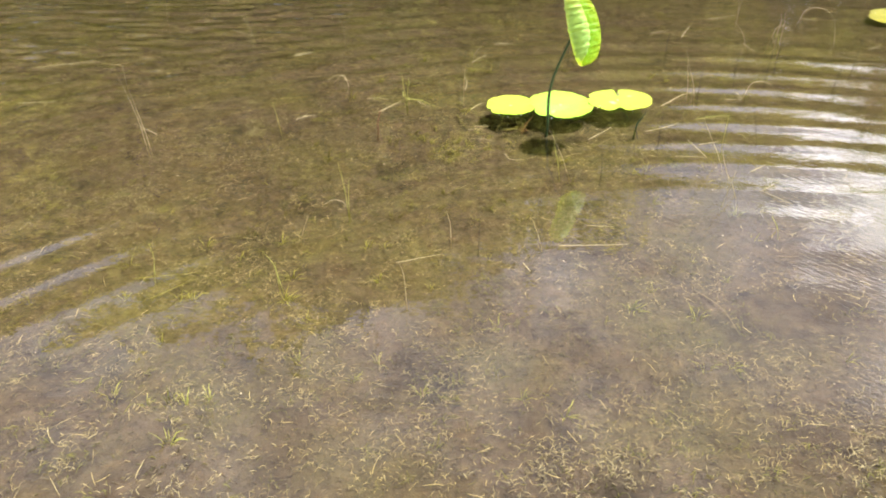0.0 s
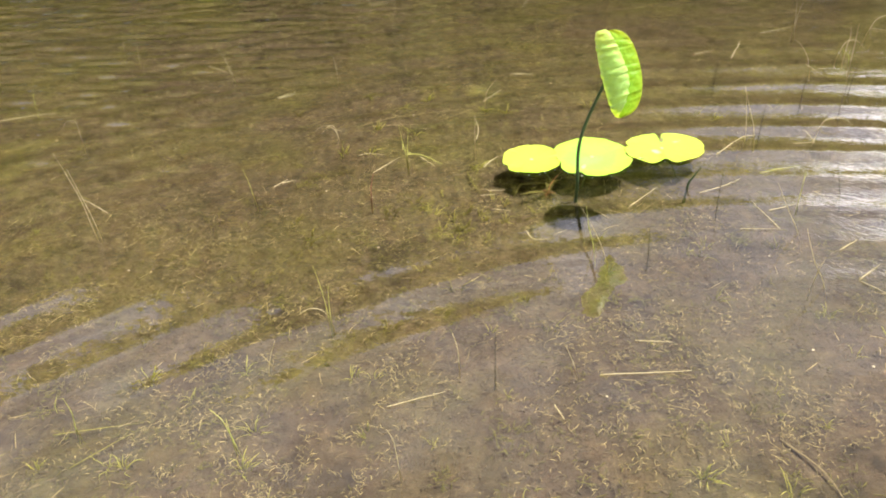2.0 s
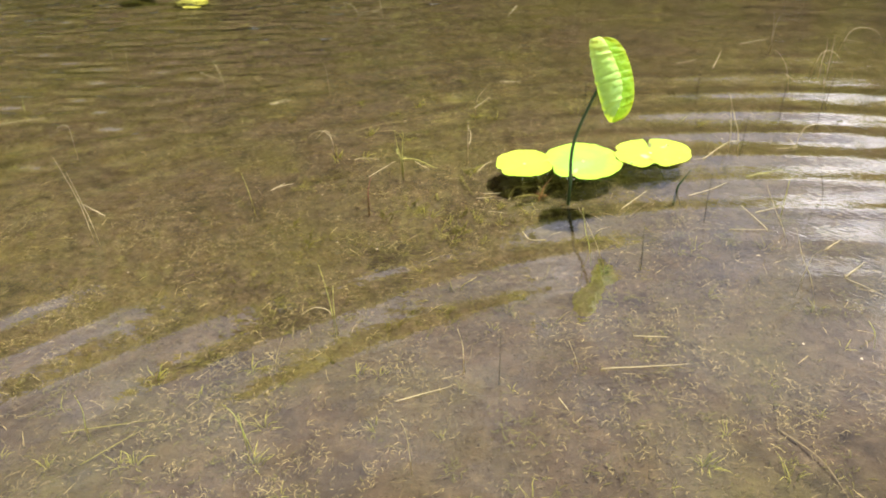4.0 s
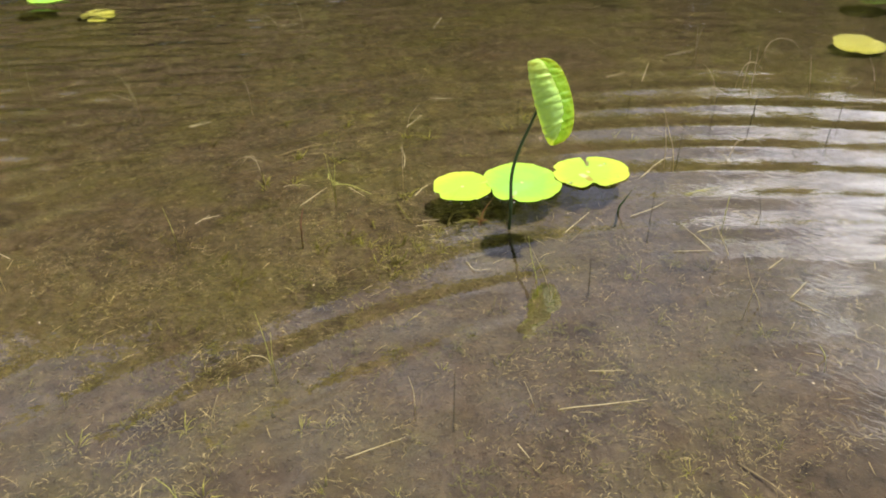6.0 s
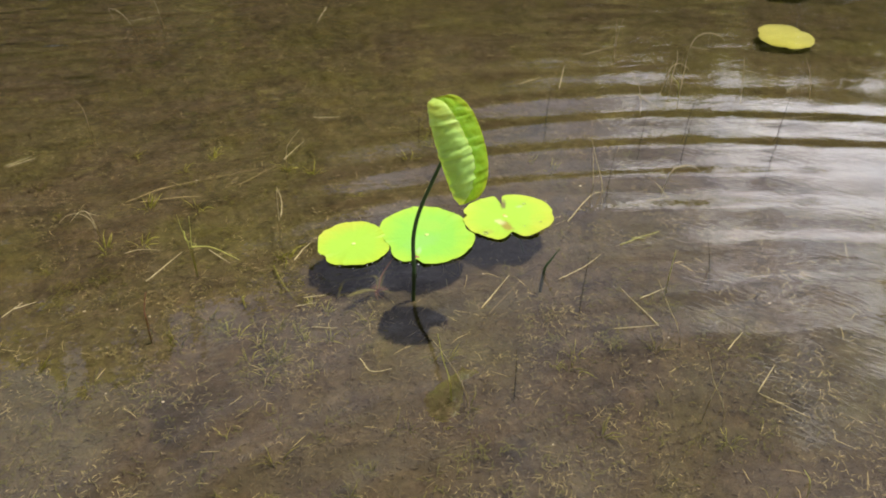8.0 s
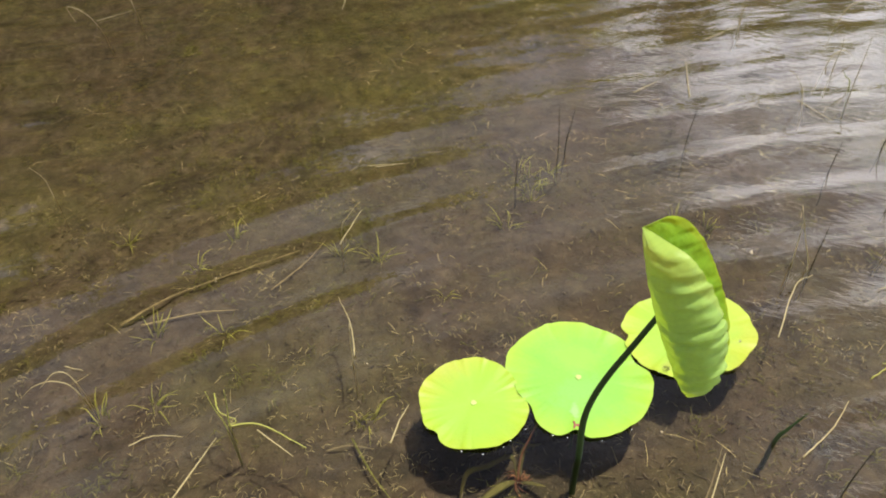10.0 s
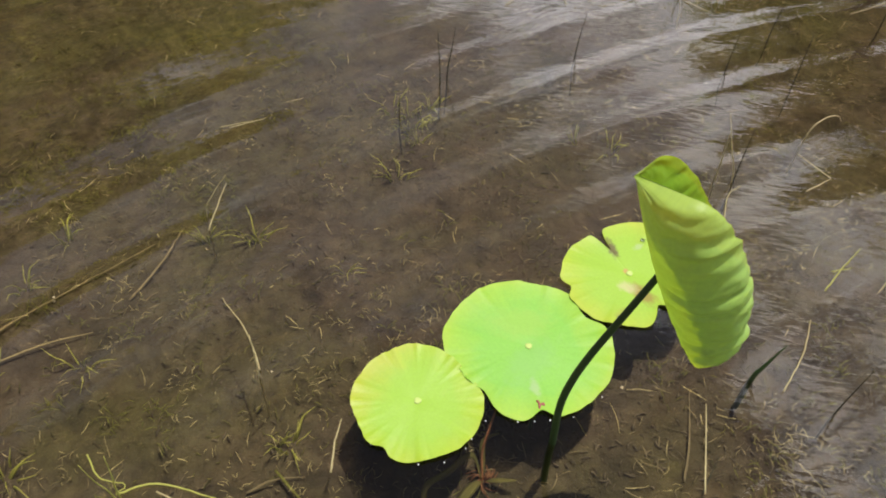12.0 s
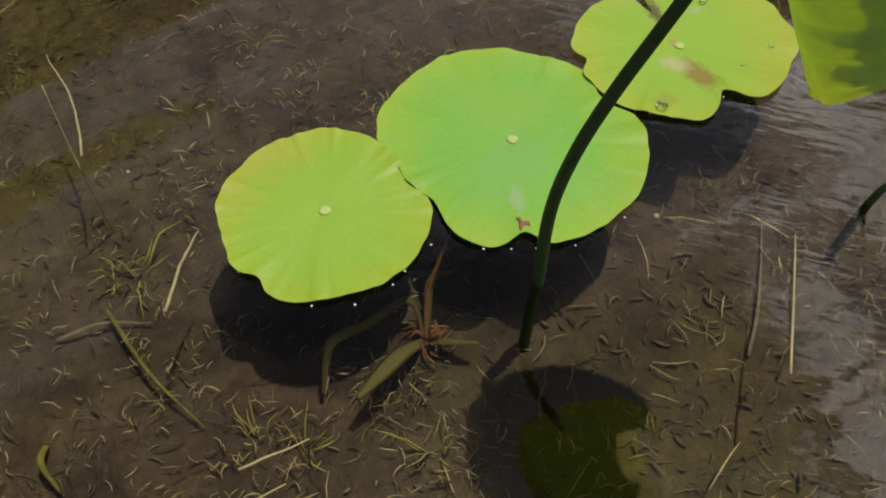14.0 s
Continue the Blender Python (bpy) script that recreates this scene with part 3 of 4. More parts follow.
LEAF_AT = (0.3445, 1.8457, 0.2581)
lotus = thing("lotus_leaf", "young rolled-up green lotus leaf standing on a dark curved stalk", "lotus leaf", (0, 0, 0))
part("blade", rolled_leaf("rolled_blade", (LEAF_ROLLED, LEAF_UNDER), (0.3645, 1.8027, 0.1821), LEAF_AT, (0.3255, 1.8787, 0.3421), 2.557, -0.9491,
                          (0.1180, -0.0397, -0.6000, 0.1311, 16.0, -7.6, 0.66, 0.150), (0.0699, 0.0691, 1.4841, -0.3313, -2.338, 3.710, 0.4024, 0.3207)), lotus, "ribbed blade rolled round its midrib")
SX, SY = 0.293, 1.868
ACROSS = Vector((0.918, -0.398, 0))
curve = [Vector((SX, SY, 0)) + ACROSS * h + Vector((0, 0, z)) for h, z in ((0.001, 0.0), (0.000, 0.07), (0.006, 0.115), (0.018, 0.157), (0.033, 0.197))]
part("stalk", stalk_mesh("stalk", [(SX - 0.004, SY - 0.006, bed_at(SX, SY) - 0.02), (SX, SY, -0.04)] + curve + [LEAF_AT], 0.0042, tip=0.72), lotus, "dark green curved stalk")

# far lotus plants, only partly in view
def far_pad(x, y, z, r, mat, seed, tilt=(0, 0), label="green floating lotus leaf further out in the pond"):
    return lotus_pad(x, y, z, label, mat, lambda a: r, [(30, 0.004, 10), (-140, 0.005, 8)], seed, (0.02, 0.02), 0, tilt)


far_pad(2.01, 3.330, 0.006, 0.085, PAD_GREEN, 11)
far_pad(-1.37, 3.85, 0.006, 0.085, PAD_GREEN, 12)


def sunken_pad(x, y, z, r, tilt, seed):
    return lotus_pad(x, y, z, "yellow dying lotus leaf lying tilted under the water", PAD_DYING, lambda a: r, [(20, 0.012, 12), (-120, 0.014, 8), (150, 0.01, 10)], seed, (0.02, 0.02), 0, tilt)


sunken_pad(1.700, 2.880, -0.100, 0.090, (10, 0), 14)
sunken_pad(-1.145, 3.740, -0.150, 0.075, (14, 4), 15)

# ---------------------------------------------------------------- grass standing in and lying on the water
RNG = random.Random(7)


def grass_thing(name, label, category, line, thick, mat, tip=0.3, flatten=0.55, group=""):
    me = mesh_from(name, *tube(line, taper(len(line), thick, tip), 5, flatten), mat)
    return tagged(new(name, me), label, category, group)


def straw(*pts, thick=0.0009, mat=None, label="pale dry grass straw floating on the pond"):
    """A straw that lies on the water through these (x, y) places."""
    line = smooth_line([(x, y, 0.0022 + 0.0006 * (i % 2)) for i, (x, y) in enumerate(pts)], 6)
    for p in line:
        p.x += RNG.uniform(-0.0006, 0.0006)
        p.y += RNG.uniform(-0.0006, 0.0006)
    return grass_thing("straw", label, "straw", line, thick, mat or STRAW, 0.45, 0.7, "floating straws")


def stem(x, y, *rest, thick=0.0011, mat=None, tip=0.35, label="thin dry grass stem standing out of the shallow water"):
    """A stem rooted in the bed that leaves the water at (x, y) and goes on through (x, z) places, leaning a little in y."""
    z0 = bed_at(x, y) - 0.008
    lean = RNG.uniform(-0.12, 0.12)
    first = rest[0]
    pts = [(x - (first[0] - x) * 0.4, y, z0), (x, y, 0.0)] + [(q[0], y + lean * max(q[1], 0), q[1]) for q in rest]
    return grass_thing("grass_stem", label, "grass", smooth_line(pts, 5), thick, mat or STRAW, tip, 0.7, "grass stems in the water")


DARK = dict(mat=STEM_DARK, thick=0.0012, label="thin dark grass stem standing out of the water")
GREEN = dict(mat=STRAW_GREEN, thick=0.0013, label="yellow-green grass blade standing out of the water")

straw((-0.075, 1.167), (0.018, 1.198), thick=0.0008)
straw((0.266, 1.230), (0.412, 1.235))
straw((0.334, 1.312), (0.395, 1.305))
straw((0.187, 1.165), (0.200, 1.134))
straw((0.174, 2.523), (0.228, 2.518))
straw((-0.530, 2.424), (-0.480, 2.458))
straw((-0.524, 2.420), (-0.470, 2.448))
straw((0.079, 2.334), (0.129, 2.409))
straw((-0.188, 1.938), (-0.128, 2.016), thick=0.0011)
straw((-0.078, 2.014), (-0.039, 1.962))
straw((-0.419, 1.886), (-0.392, 1.920))
straw((0.762, 1.462), (0.811, 1.400))
straw((0.762, 1.465), (0.819, 1.512))
straw((0.676, 1.638), (0.652, 1.743))
straw((0.598, 1.646), (0.672, 1.639))
straw((0.674, 1.712), (0.731, 1.729))
straw((0.630, 1.968), (0.709, 2.048), (0.748, 2.061), thick=0.0010)
straw((1.015, 2.502), (1.032, 2.413))
straw((0.966, 2.779), (1.078, 2.819))
straw((0.821, 2.571), (0.885, 2.711))
straw((0.723, 2.621), (0.789, 2.647))
straw((-0.790, 1.793), (-0.879, 1.862), thick=0.0010)
straw((-0.235, 2.034), (-0.205, 2.040), (-0.169, 2.029))
straw((-0.403, 1.904), (-0.370, 1.916))
straw((0.072, 1.814), (0.108, 1.816))
straw((0.088, 1.835), (0.128, 1.833))
straw((0.097, 1.754), (0.139, 1.742))
straw((0.167, 1.664), (0.181, 1.630), (0.214, 1.630))
straw((0.393, 1.746), (0.464, 1.822))
straw((0.763, 1.561), (0.808, 1.593))
straw((0.079, 1.948), (0.097, 1.977), (0.114, 1.999), thick=0.0012)
straw((0.550, 1.793), (0.604, 1.816), (0.653, 1.848), thick=0.0010)
straw((0.162, 2.531), (0.195, 2.524), (0.223, 2.518))
straw((0.703, 1.871), (0.748, 1.885), (0.798, 1.898), mat=STRAW_GREEN, label="yellow-green straw floating on the pond")
straw((0.735, 1.889), (0.760, 1.880), mat=STRAW_GREEN, label="yellow-green straw floating on the pond")
straw((0.820, 2.008), (0.871, 2.010))
straw((0.871, 2.012), (0.870, 2.072))
straw((0.061, 2.098), (0.066, 2.155), (0.058, 2.218), thick=0.0010)
straw((-0.352, 3.308), (-0.269, 3.339))
straw((-0.821, 2.711), (-0.730, 2.639))
straw((1.306, 2.775), (1.353, 2.738))
straw((1.413, 2.431), (1.466, 2.464))
straw((0.268, 3.320), (0.224, 3.18))
straw((-0.128, 2.088), (-0.124, 2.056), (-0.103, 2.036), (-0.113, 2.030), mat=STRAW_GREEN, label="yellow-green straw floating on the pond")
straw((-0.113, 2.030), (-0.075, 2.021), (-0.022, 1.970), mat=STRAW_GREEN, thick=0.0014, label="yellow-green straw floating on the pond")
straw((-0.325, 2.192), (-0.299, 2.176))
straw((-1.40, 2.32), (-1.25, 2.37), (-1.19, 2.38))
straw((-1.30, 2.02), (-1.18, 2.03))
straw((1.25, 2.30), (1.40, 2.29))

stem(-0.206, 1.393, (-0.210, 0.059), (-0.218, 0.115), **GREEN)
stem(-0.203, 1.396, (-0.200, 0.040), (-0.196, 0.075), **GREEN)
stem(-0.210, 1.401, (-0.235, 0.016), (-0.256, 0.008), (-0.266, 0.001), thick=0.0010)
stem(-0.115, 2.027, (-0.121, 0.047), (-0.124, 0.085), **GREEN)
stem(-0.111, 2.027, (-0.107, 0.040), (-0.104, 0.074), **GREEN)
stem(-0.045, 1.043, (-0.047, 0.060), (-0.054, 0.088))
stem(-0.801, 1.734, (-0.807, 0.070), (-0.821, 0.136), (-0.834, 0.184), thick=0.0010)
stem(-0.795, 1.740, (-0.800, 0.080), (-0.806, 0.150))
stem(-1.035, 2.204, (-1.033, 0.050), (-1.058, 0.052), (-1.080, 0.027))
stem(-0.378, 2.597, (-0.380, 0.046), (-0.393, 0.073))
stem(-0.302, 2.138, (-0.319, 0.036), (-0.345, 0.036), (-0.365, 0.020))
stem(0.057, 2.090, (0.060, 0.070))
stem(0.298, 1.587, (0.287, 0.050), (0.279, 0.102), **GREEN)
stem(-0.463, 1.858, (-0.472, 0.068), **GREEN)
stem(-0.290, 1.277, (-0.271, 0.050))
stem(0.036, 1.264, (0.035, 0.032), (0.028, 0.062))
stem(0.227, 1.249, (0.211, 0.050))
stem(0.578, 1.746, (0.578, 0.089), **DARK)
stem(0.403, 1.575, (0.402, 0.060), **DARK)
stem(0.752, 1.758, (0.755, 0.062), mat=STRAW_GREEN)
stem(0.748, 2.076, (0.731, 0.060), (0.712, 0.121))
stem(0.733, 2.093, (0.726, 0.046), (0.718, 0.092))
stem(0.765, 2.085, (0.768, 0.080), **DARK)
stem(0.682, 1.466, (0.694, 0.051))
stem(-0.299, 1.091, (-0.309, 0.049), (-0.325, 0.074), **GREEN)
stem(-0.305, 1.097, (-0.307, 0.049), **GREEN)
stem(-0.567, 1.127, (-0.557, 0.044), (-0.557, 0.080), **GREEN)
stem(1.020, 2.492, (0.990, 0.060), (0.964, 0.082))
stem(1.144, 2.508, (1.141, 0.060), (1.137, 0.117))
stem(1.140, 2.512, (1.120, 0.030), (1.105, 0.050), **GREEN)
stem(1.150, 2.601, (1.178, 0.030), (1.205, 0.018), (1.220, 0.001))
stem(1.160, 2.590, (1.165, 0.045), (1.160, 0.075))
stem(1.303, 2.771, (1.340, 0.040), (1.396, 0.030), (1.425, 0.001))
stem(0.096, 1.234, (0.099, 0.102), thick=0.0012, mat=STEM_DARK, label="thin dark grass stem standing out of the water")
stem(-1.099, 2.816, (-1.092, 0.074))
stem(-1.196, 2.927, (-1.185, 0.050))
stem(-0.739, 2.662, (-0.758, 0.075))
stem(-1.292, 2.455, (-1.283, 0.045), **GREEN)
stem(0.743, 1.297, (0.726, 0.031), **GREEN)
stem(-0.266, 3.358, (-0.284, 0.087), (-0.285, 0.127))
stem(-0.350, 3.289, (-0.401, 0.053), (-0.394, 0.012))
stem(-0.717, 2.618, (-0.734, 0.077))
stem(1.094, 2.843, (1.086, 0.084))
stem(1.098, 2.846, (1.105, 0.060), (1.112, 0.078))
stem(1.326, 2.505, (1.305, 0.086))
stem(1.516, 2.478, (1.475, 0.079))
stem(0.086, 2.361, (0.100, 0.035), (0.122, 0.061), thick=0.0010)
stem(0.913, 2.094, (0.939, 0.023), (0.971, 0.018), (0.990, 0.001))
stem(0.506, 2.478, (0.505, 0.045), (0.503, 0.095), **DARK)
stem(0.523, 2.485, (0.528, 0.045), (0.533, 0.090), **DARK)
stem(0.740, 2.434, (0.742, 0.080), **DARK)
stem(0.411, 2.436, (0.412, 0.030), **DARK)
stem(1.00, 2.20, (1.008, 0.085), **DARK)
stem(1.07, 2.32, (1.075, 0.07), **DARK)
stem(0.93, 2.28, (0.933, 0.07), **DARK)
stem(1.18, 2.12, (1.185, 0.06), **DARK)
stem(1.29, 2.26, (1.300, 0.09), **DARK)
stem(-0.181, 1.841, (-0.176, 0.030), (-0.170, 0.052), thick=0.0022, mat=RUSTY, label="reddish brown dead blade standing in the water")
stem(-0.308, 2.160, (-0.323, 0.030), (-0.353, 0.003))
stem(0.316, 1.571, (0.290, 0.069), (0.265, 0.120))
stem(0.705, 1.623, (0.675, 0.060), (0.645, 0.121))
stem(0.694, 1.448, (0.665, 0.060), (0.640, 0.127))
stem(0.840, 1.770, (0.820, 0.079), **DARK)
stem(0.531, 1.822, (0.540, 0.026), (0.556, 0.056), thick=0.0036, mat=STALK, tip=0.15, label="short dark green pointed shoot standing in the water")

# ---------------------------------------------------------------- weed tufts on the bed
BLADES = []
for b in range(5):
    g = random.Random(40 + b)
    bend, h = g.uniform(0.25, 0.9), g.uniform(0.8, 1.2)
    pts = [(0, 0, -0.1), (bend * 0.12, 0, 0.3 * h), (bend * 0.42, 0.05 * g.uniform(-1, 1), 0.62 * h), (bend, 0.12 * g.uniform(-1, 1), 0.78 * h)]
    line = smooth_line(pts, 3)
    BLADES.append([mesh_from("weed_blade", *tube(line, taper(len(line), 0.040, 0.12), 4, 0.4), m) for m in (WEED, STRAW_GREEN, RUSTY)])


def tuft(x, y, size=0.035, count=8, tone=0, label="olive water-weed tuft rooted in the pond bed"):
    ob = thing("weed_tuft", label, "water weed", (x, y, bed_at(x, y)), "weed tufts on the pond bed")
    for i in range(count):
        a, s = RNG.uniform(0, 360), size * RNG.uniform(0.6, 1.15)
        d = RNG.uniform(0, 0.35) * size
        o = part("blade", RNG.choice(BLADES)[tone], ob)
        o.matrix_basis = pose(d * math.cos(radians(a)), d * math.sin(radians(a)), 0, 0, RNG.uniform(-8, 25), a) @ Matrix.Scale(s, 4)
    return ob


for x, y in ((-0.284, 1.062), (-0.475, 1.070), (0.393, 1.046), (-0.286, 1.140), (0.442, 1.111), (0.504, 1.014), (-0.503, 1.264), (-0.150, 1.266), (-0.341, 1.287)):
    tuft(x, y, 0.036, 9, 1, "pale yellow-green weed tuft rooted in the pond bed")
for x, y in ((-0.311, 1.728), (-0.196, 1.312), (0.039, 1.828), (-0.146, 1.841), (0.324, 1.562), (0.018, 1.523), (-0.313, 1.700), (-0.099, 1.403), (0.032, 1.751),
             (0.199, 1.397), (-0.086, 1.887), (0.510, 1.466), (0.314, 1.677), (-0.363, 1.797), (-0.067, 1.861), (-0.138, 1.813), (0.021, 1.741), (0.163, 1.788),
             (0.516, 1.616), (0.671, 1.623), (0.295, 1.687), (-0.470, 2.418)):
    tuft(x, y, 0.040, 9)
for x, y in ((-0.225, 0.885), (-0.084, 0.887), (-0.004, 0.806), (-0.390, 0.678), (-0.523, 0.786), (0.231, 0.749), (0.439, 2.498), (0.445, 2.446), (0.672, 2.323), (0.231, 2.252),
             (0.148, 2.375), (0.052, 2.051), (0.102, 1.878), (0.125, 1.858), (0.198, 1.825)):
    tuft(x, y, 0.030, 8, 1, "pale yellow-green weed tuft rooted in the pond bed")
for x, y in ((0.008, 1.799), (0.038, 1.740), (0.082, 1.793), (0.128, 1.780), (0.016, 1.709), (0.088, 1.714), (-0.015, 1.754), (-0.036, 1.825), (0.068, 1.824),
             (0.494, 1.627), (0.531, 1.642), (-0.051, 1.844), (-0.289, 1.066), (-0.110, 1.132), (0.130, 0.987), (0.389, 1.047), (-0.500, 1.075)):
    tuft(x, y, 0.034, 9, 1, "pale yellow-green weed tuft rooted in the pond bed")
for x, y in ((0.470, 2.521), (0.458, 2.554), (0.486, 2.496), (0.454, 2.476), (0.510, 2.512), (0.707, 2.278), (0.145, 2.374), (-0.121, 2.271), (-0.228, 2.157), (0.062, 2.042),
             (-0.300, 2.146), (0.083, 2.408), (-0.275, 2.535), (-0.091, 2.510), (0.382, 2.389), (-0.159, 2.447), (-0.229, 2.296)):
    tuft(x, y, 0.046, 10, 1, "pale yellow-green weed tuft rooted in the pond bed")
# more of them scattered over the shallows near the shore
for i in range(64):
    x, y = RNG.uniform(-0.85, 0.85), 0.72 + 0.95 * RNG.random() ** 1.3
    if math.hypot(x - 0.3, y - 1.95) > 0.3:
        tuft(x, y, RNG.uniform(0.018, 0.034), RNG.randint(5, 9), 1 if RNG.random() < 0.6 else 0, "small yellow-green weed tuft rooted in the pond bed")
# the long blades under the pads, round a rusty shoot
tuft(0.125, 1.858, 0.02, 7, 2, "rusty red sprout on the pond bed under the pads")


def weed_strand(*pts, thick=0.003, mat=None, label="long green weed blade lying on the pond bed"):
    line = smooth_line([(x, y, bed_at(x, y) + h) for x, y, h in pts], 6)
    return grass_thing("weed_strand", label, "water weed", line, thick, mat or WEED, 0.35, 0.5)


plant = thing("submerged_plant", "young submerged lotus plant with olive blades and a rusty orange crown", "water plant", (0.228, 1.892, bed_at(0.228, 1.892)))


def plant_line(*pts):
    return smooth_line([Vector(p) - plant.location for p in pts], 8)


for line, wide in ((plant_line((0.224, 1.892, -0.088), (0.206, 1.884, -0.070), (0.186, 1.873, -0.060), (0.166, 1.863, -0.056)), 0.0056),
                   (plant_line((0.228, 1.894, -0.090), (0.226, 1.915, -0.060), (0.192, 1.907, -0.050), (0.167, 1.906, -0.052), (0.158, 1.900, -0.072), (0.149, 1.887, -0.094)), 0.0036),
                   (plant_line((0.231, 1.890, -0.090), (0.240, 1.881, -0.080), (0.255, 1.869, -0.072)), 0.0042),
                   (plant_line((0.230, 1.896, -0.088), (0.246, 1.922, -0.062), (0.264, 1.919, -0.050)), 0.0034)):
    part("leaf_blade", mesh_from("leaf_blade", *tube(line, [wide * (0.35 + 0.75 * math.sin(math.pi * min(0.97, 0.12 + 0.88 * k / (len(line) - 1)))) for k in range(len(line))], 6, 0.22), FLUFF), plant, "olive ribbon-like blade")
line = plant_line((0.228, 1.893, -0.092), (0.238, 1.912, -0.060), (0.254, 1.924, -0.030), (0.268, 1.934, -0.010))
part("stalk", mesh_from("stalk", *tube(line, taper(len(line), 0.0016, 0.7), 6), RUSTY), plant, "reddish brown stalk")
verts, faces, gnarl = [], [], random.Random(5)
for k in range(26):
    a, reach, tall = gnarl.uniform(0, 6.28), gnarl.uniform(0.006, 0.022), gnarl.uniform(0.0, 0.018)
    line = smooth_line([(0, 0, 0.002), (reach * 0.5 * math.cos(a), reach * 0.5 * math.sin(a), tall + 0.004), (reach * math.cos(a + 0.5), reach * math.sin(a + 0.5), tall * 0.6)], 4)
    tube(line, taper(len(line), 0.0013, 0.4), 5, 0.7, verts, faces)
part("root_crown", mesh_from("root_crown", verts, faces, RUSTY), plant, "tangled rusty orange crown")
weed_strand((-0.001, 2.011, 0.006), (0.030, 2.009, 0.012), (0.062, 1.995, 0.006), thick=0.0018, mat=LITTER, label="brown twig lying on the pond bed")
weed_strand((0.036, 2.019, 0.012), (0.051, 1.953, 0.02), (0.072, 1.902, 0.008), thick=0.0018)
weed_strand((-0.022, 1.936, 0.004), (-0.024, 1.920, 0.018), (-0.019, 1.900, 0.006), thick=0.003)
weed_strand((0.416, 1.781, 0.004), (0.450, 1.812, 0.010), (0.502, 1.868, 0.004), thick=0.0016, mat=LITTER, label="pale dead stem lying on the pond bed")
weed_strand((0.422, 1.759, 0.004), (0.468, 1.783, 0.008), thick=0.0010, mat=STEM_DARK, label="dark twig lying on the pond bed")
weed_strand((-0.278, 2.327, 0.006), (-0.205, 2.362, 0.014), (-0.135, 2.388, 0.010), (0.017, 2.430, 0.006), thick=0.0020, mat=DEAD_STEM, label="pale dead stem lying on the pond bed")
weed_strand((-0.249, 2.325, 0.008), (-0.160, 2.329, 0.012), (-0.097, 2.320, 0.006), thick=0.0017, mat=DEAD_STEM, label="pale dead stem lying on the pond bed")
weed_strand((-0.043, 2.349, 0.006), (0.018, 2.397, 0.010), (0.065, 2.443, 0.006), thick=0.0016, mat=DEAD_STEM, label="pale dead stem lying on the pond bed")
weed_strand((0.52, 1.12, 0.004), (0.56, 1.05, 0.012), (0.575, 0.97, 0.004), thick=0.0020, mat=LITTER, label="pale dead stem lying on the pond bed")
weed_strand((-0.62, 1.14, 0.004), (-0.55, 1.15, 0.012), (-0.47, 1.17, 0.006), thick=0.0012, mat=WEED)
weed_strand((-0.56, 1.07, 0.004), (-0.51, 1.12, 0.012), (-0.48, 1.15, 0.006), thick=0.0012, mat=WEED)

# ---------------------------------------------------------------- litter and algae over the whole bed


def bits(name, count, region, length, thick, mat, seed, rise, density, label, category, curve=0.5, sides=3, spread=1.0, bunch=0):
    """Many short bent pieces scattered over the bed, denser where density(x, y) is high."""
    rnd = np.random.RandomState(seed)
    x0, x1, y0, y1 = region
    x, y = rnd.uniform(x0, x1, count * 3), rnd.uniform(y0, y1, count * 3)
    keep = rnd.rand(count * 3) < density(x, y)
    x, y = x[keep][:count], y[keep][:count]
    if bunch:
        c = rnd.randint(len(x) // bunch, size=len(x))
        x, y = x[c] + rnd.normal(size=len(x)) * 0.009, y[c] + rnd.normal(size=len(x)) * 0.009
    n = len(x)
    z = bed_height(x, y)
    ang, ln = rnd.uniform(0, 2 * np.pi, n), rnd.uniform(*length, n)
    lift = rnd.uniform(0, 1, n) ** (0.6 if bunch else 2) * rise
    kink = rnd.uniform(-curve, curve, n)
    th = rnd.uniform(0.6, 1.3, n) * thick
    verts = np.zeros((n, 4, sides, 3))
    for i, s in enumerate((0.0, 0.35, 0.7, 1.0)):
        a = ang + kink * s
        px, py = x + np.cos(a) * ln * s * spread, y + np.sin(a) * ln * s * spread
        pz = z + 0.0015 + lift * ln * np.sin(min(1.0, 0.35 + 0.9 * s) * math.pi * 0.62)
        w = th * (0.7, 1.0, 0.85, 0.25)[i]
        for k in range(sides):
            t = 2 * math.pi * k / sides
            verts[:, i, k, 0] = px - np.sin(a) * w * math.cos(t)
            verts[:, i, k, 1] = py + np.cos(a) * w * math.cos(t)
            verts[:, i, k, 2] = pz + w * math.sin(t) * 0.7
    base = (np.arange(n) * 4 * sides)[:, None, None, None]
    i, k = np.arange(3)[None, :, None], np.arange(sides)[None, None, :]
    a, b = i * sides + k, i * sides + (k + 1) % sides
    quads = (np.stack([a, b, b + sides, a + sides], -1) + base).reshape(-1, 4)
    me = bpy.data.meshes.new(name)
    me.vertices.add(n * 4 * sides)
    me.vertices.foreach_set("co", verts.ravel())
    me.loops.add(quads.size)
    me.loops.foreach_set("vertex_index", quads.ravel())
    me.polygons.add(len(quads))
    me.polygons.foreach_set("loop_start", np.arange(0, quads.size, 4))
    me.materials.append(mat)
    me.update(calc_edges=True)
    return tagged(new(name, me), label, category, kind="stuff")


def patchy(size, seed, low, high):
    return lambda x, y: np.clip((0.6 * vnoise(x, y, size, seed) + 0.4 * vnoise(x, y, size * 0.35, seed + 1) - low) / (high - low), 0.03, 1)


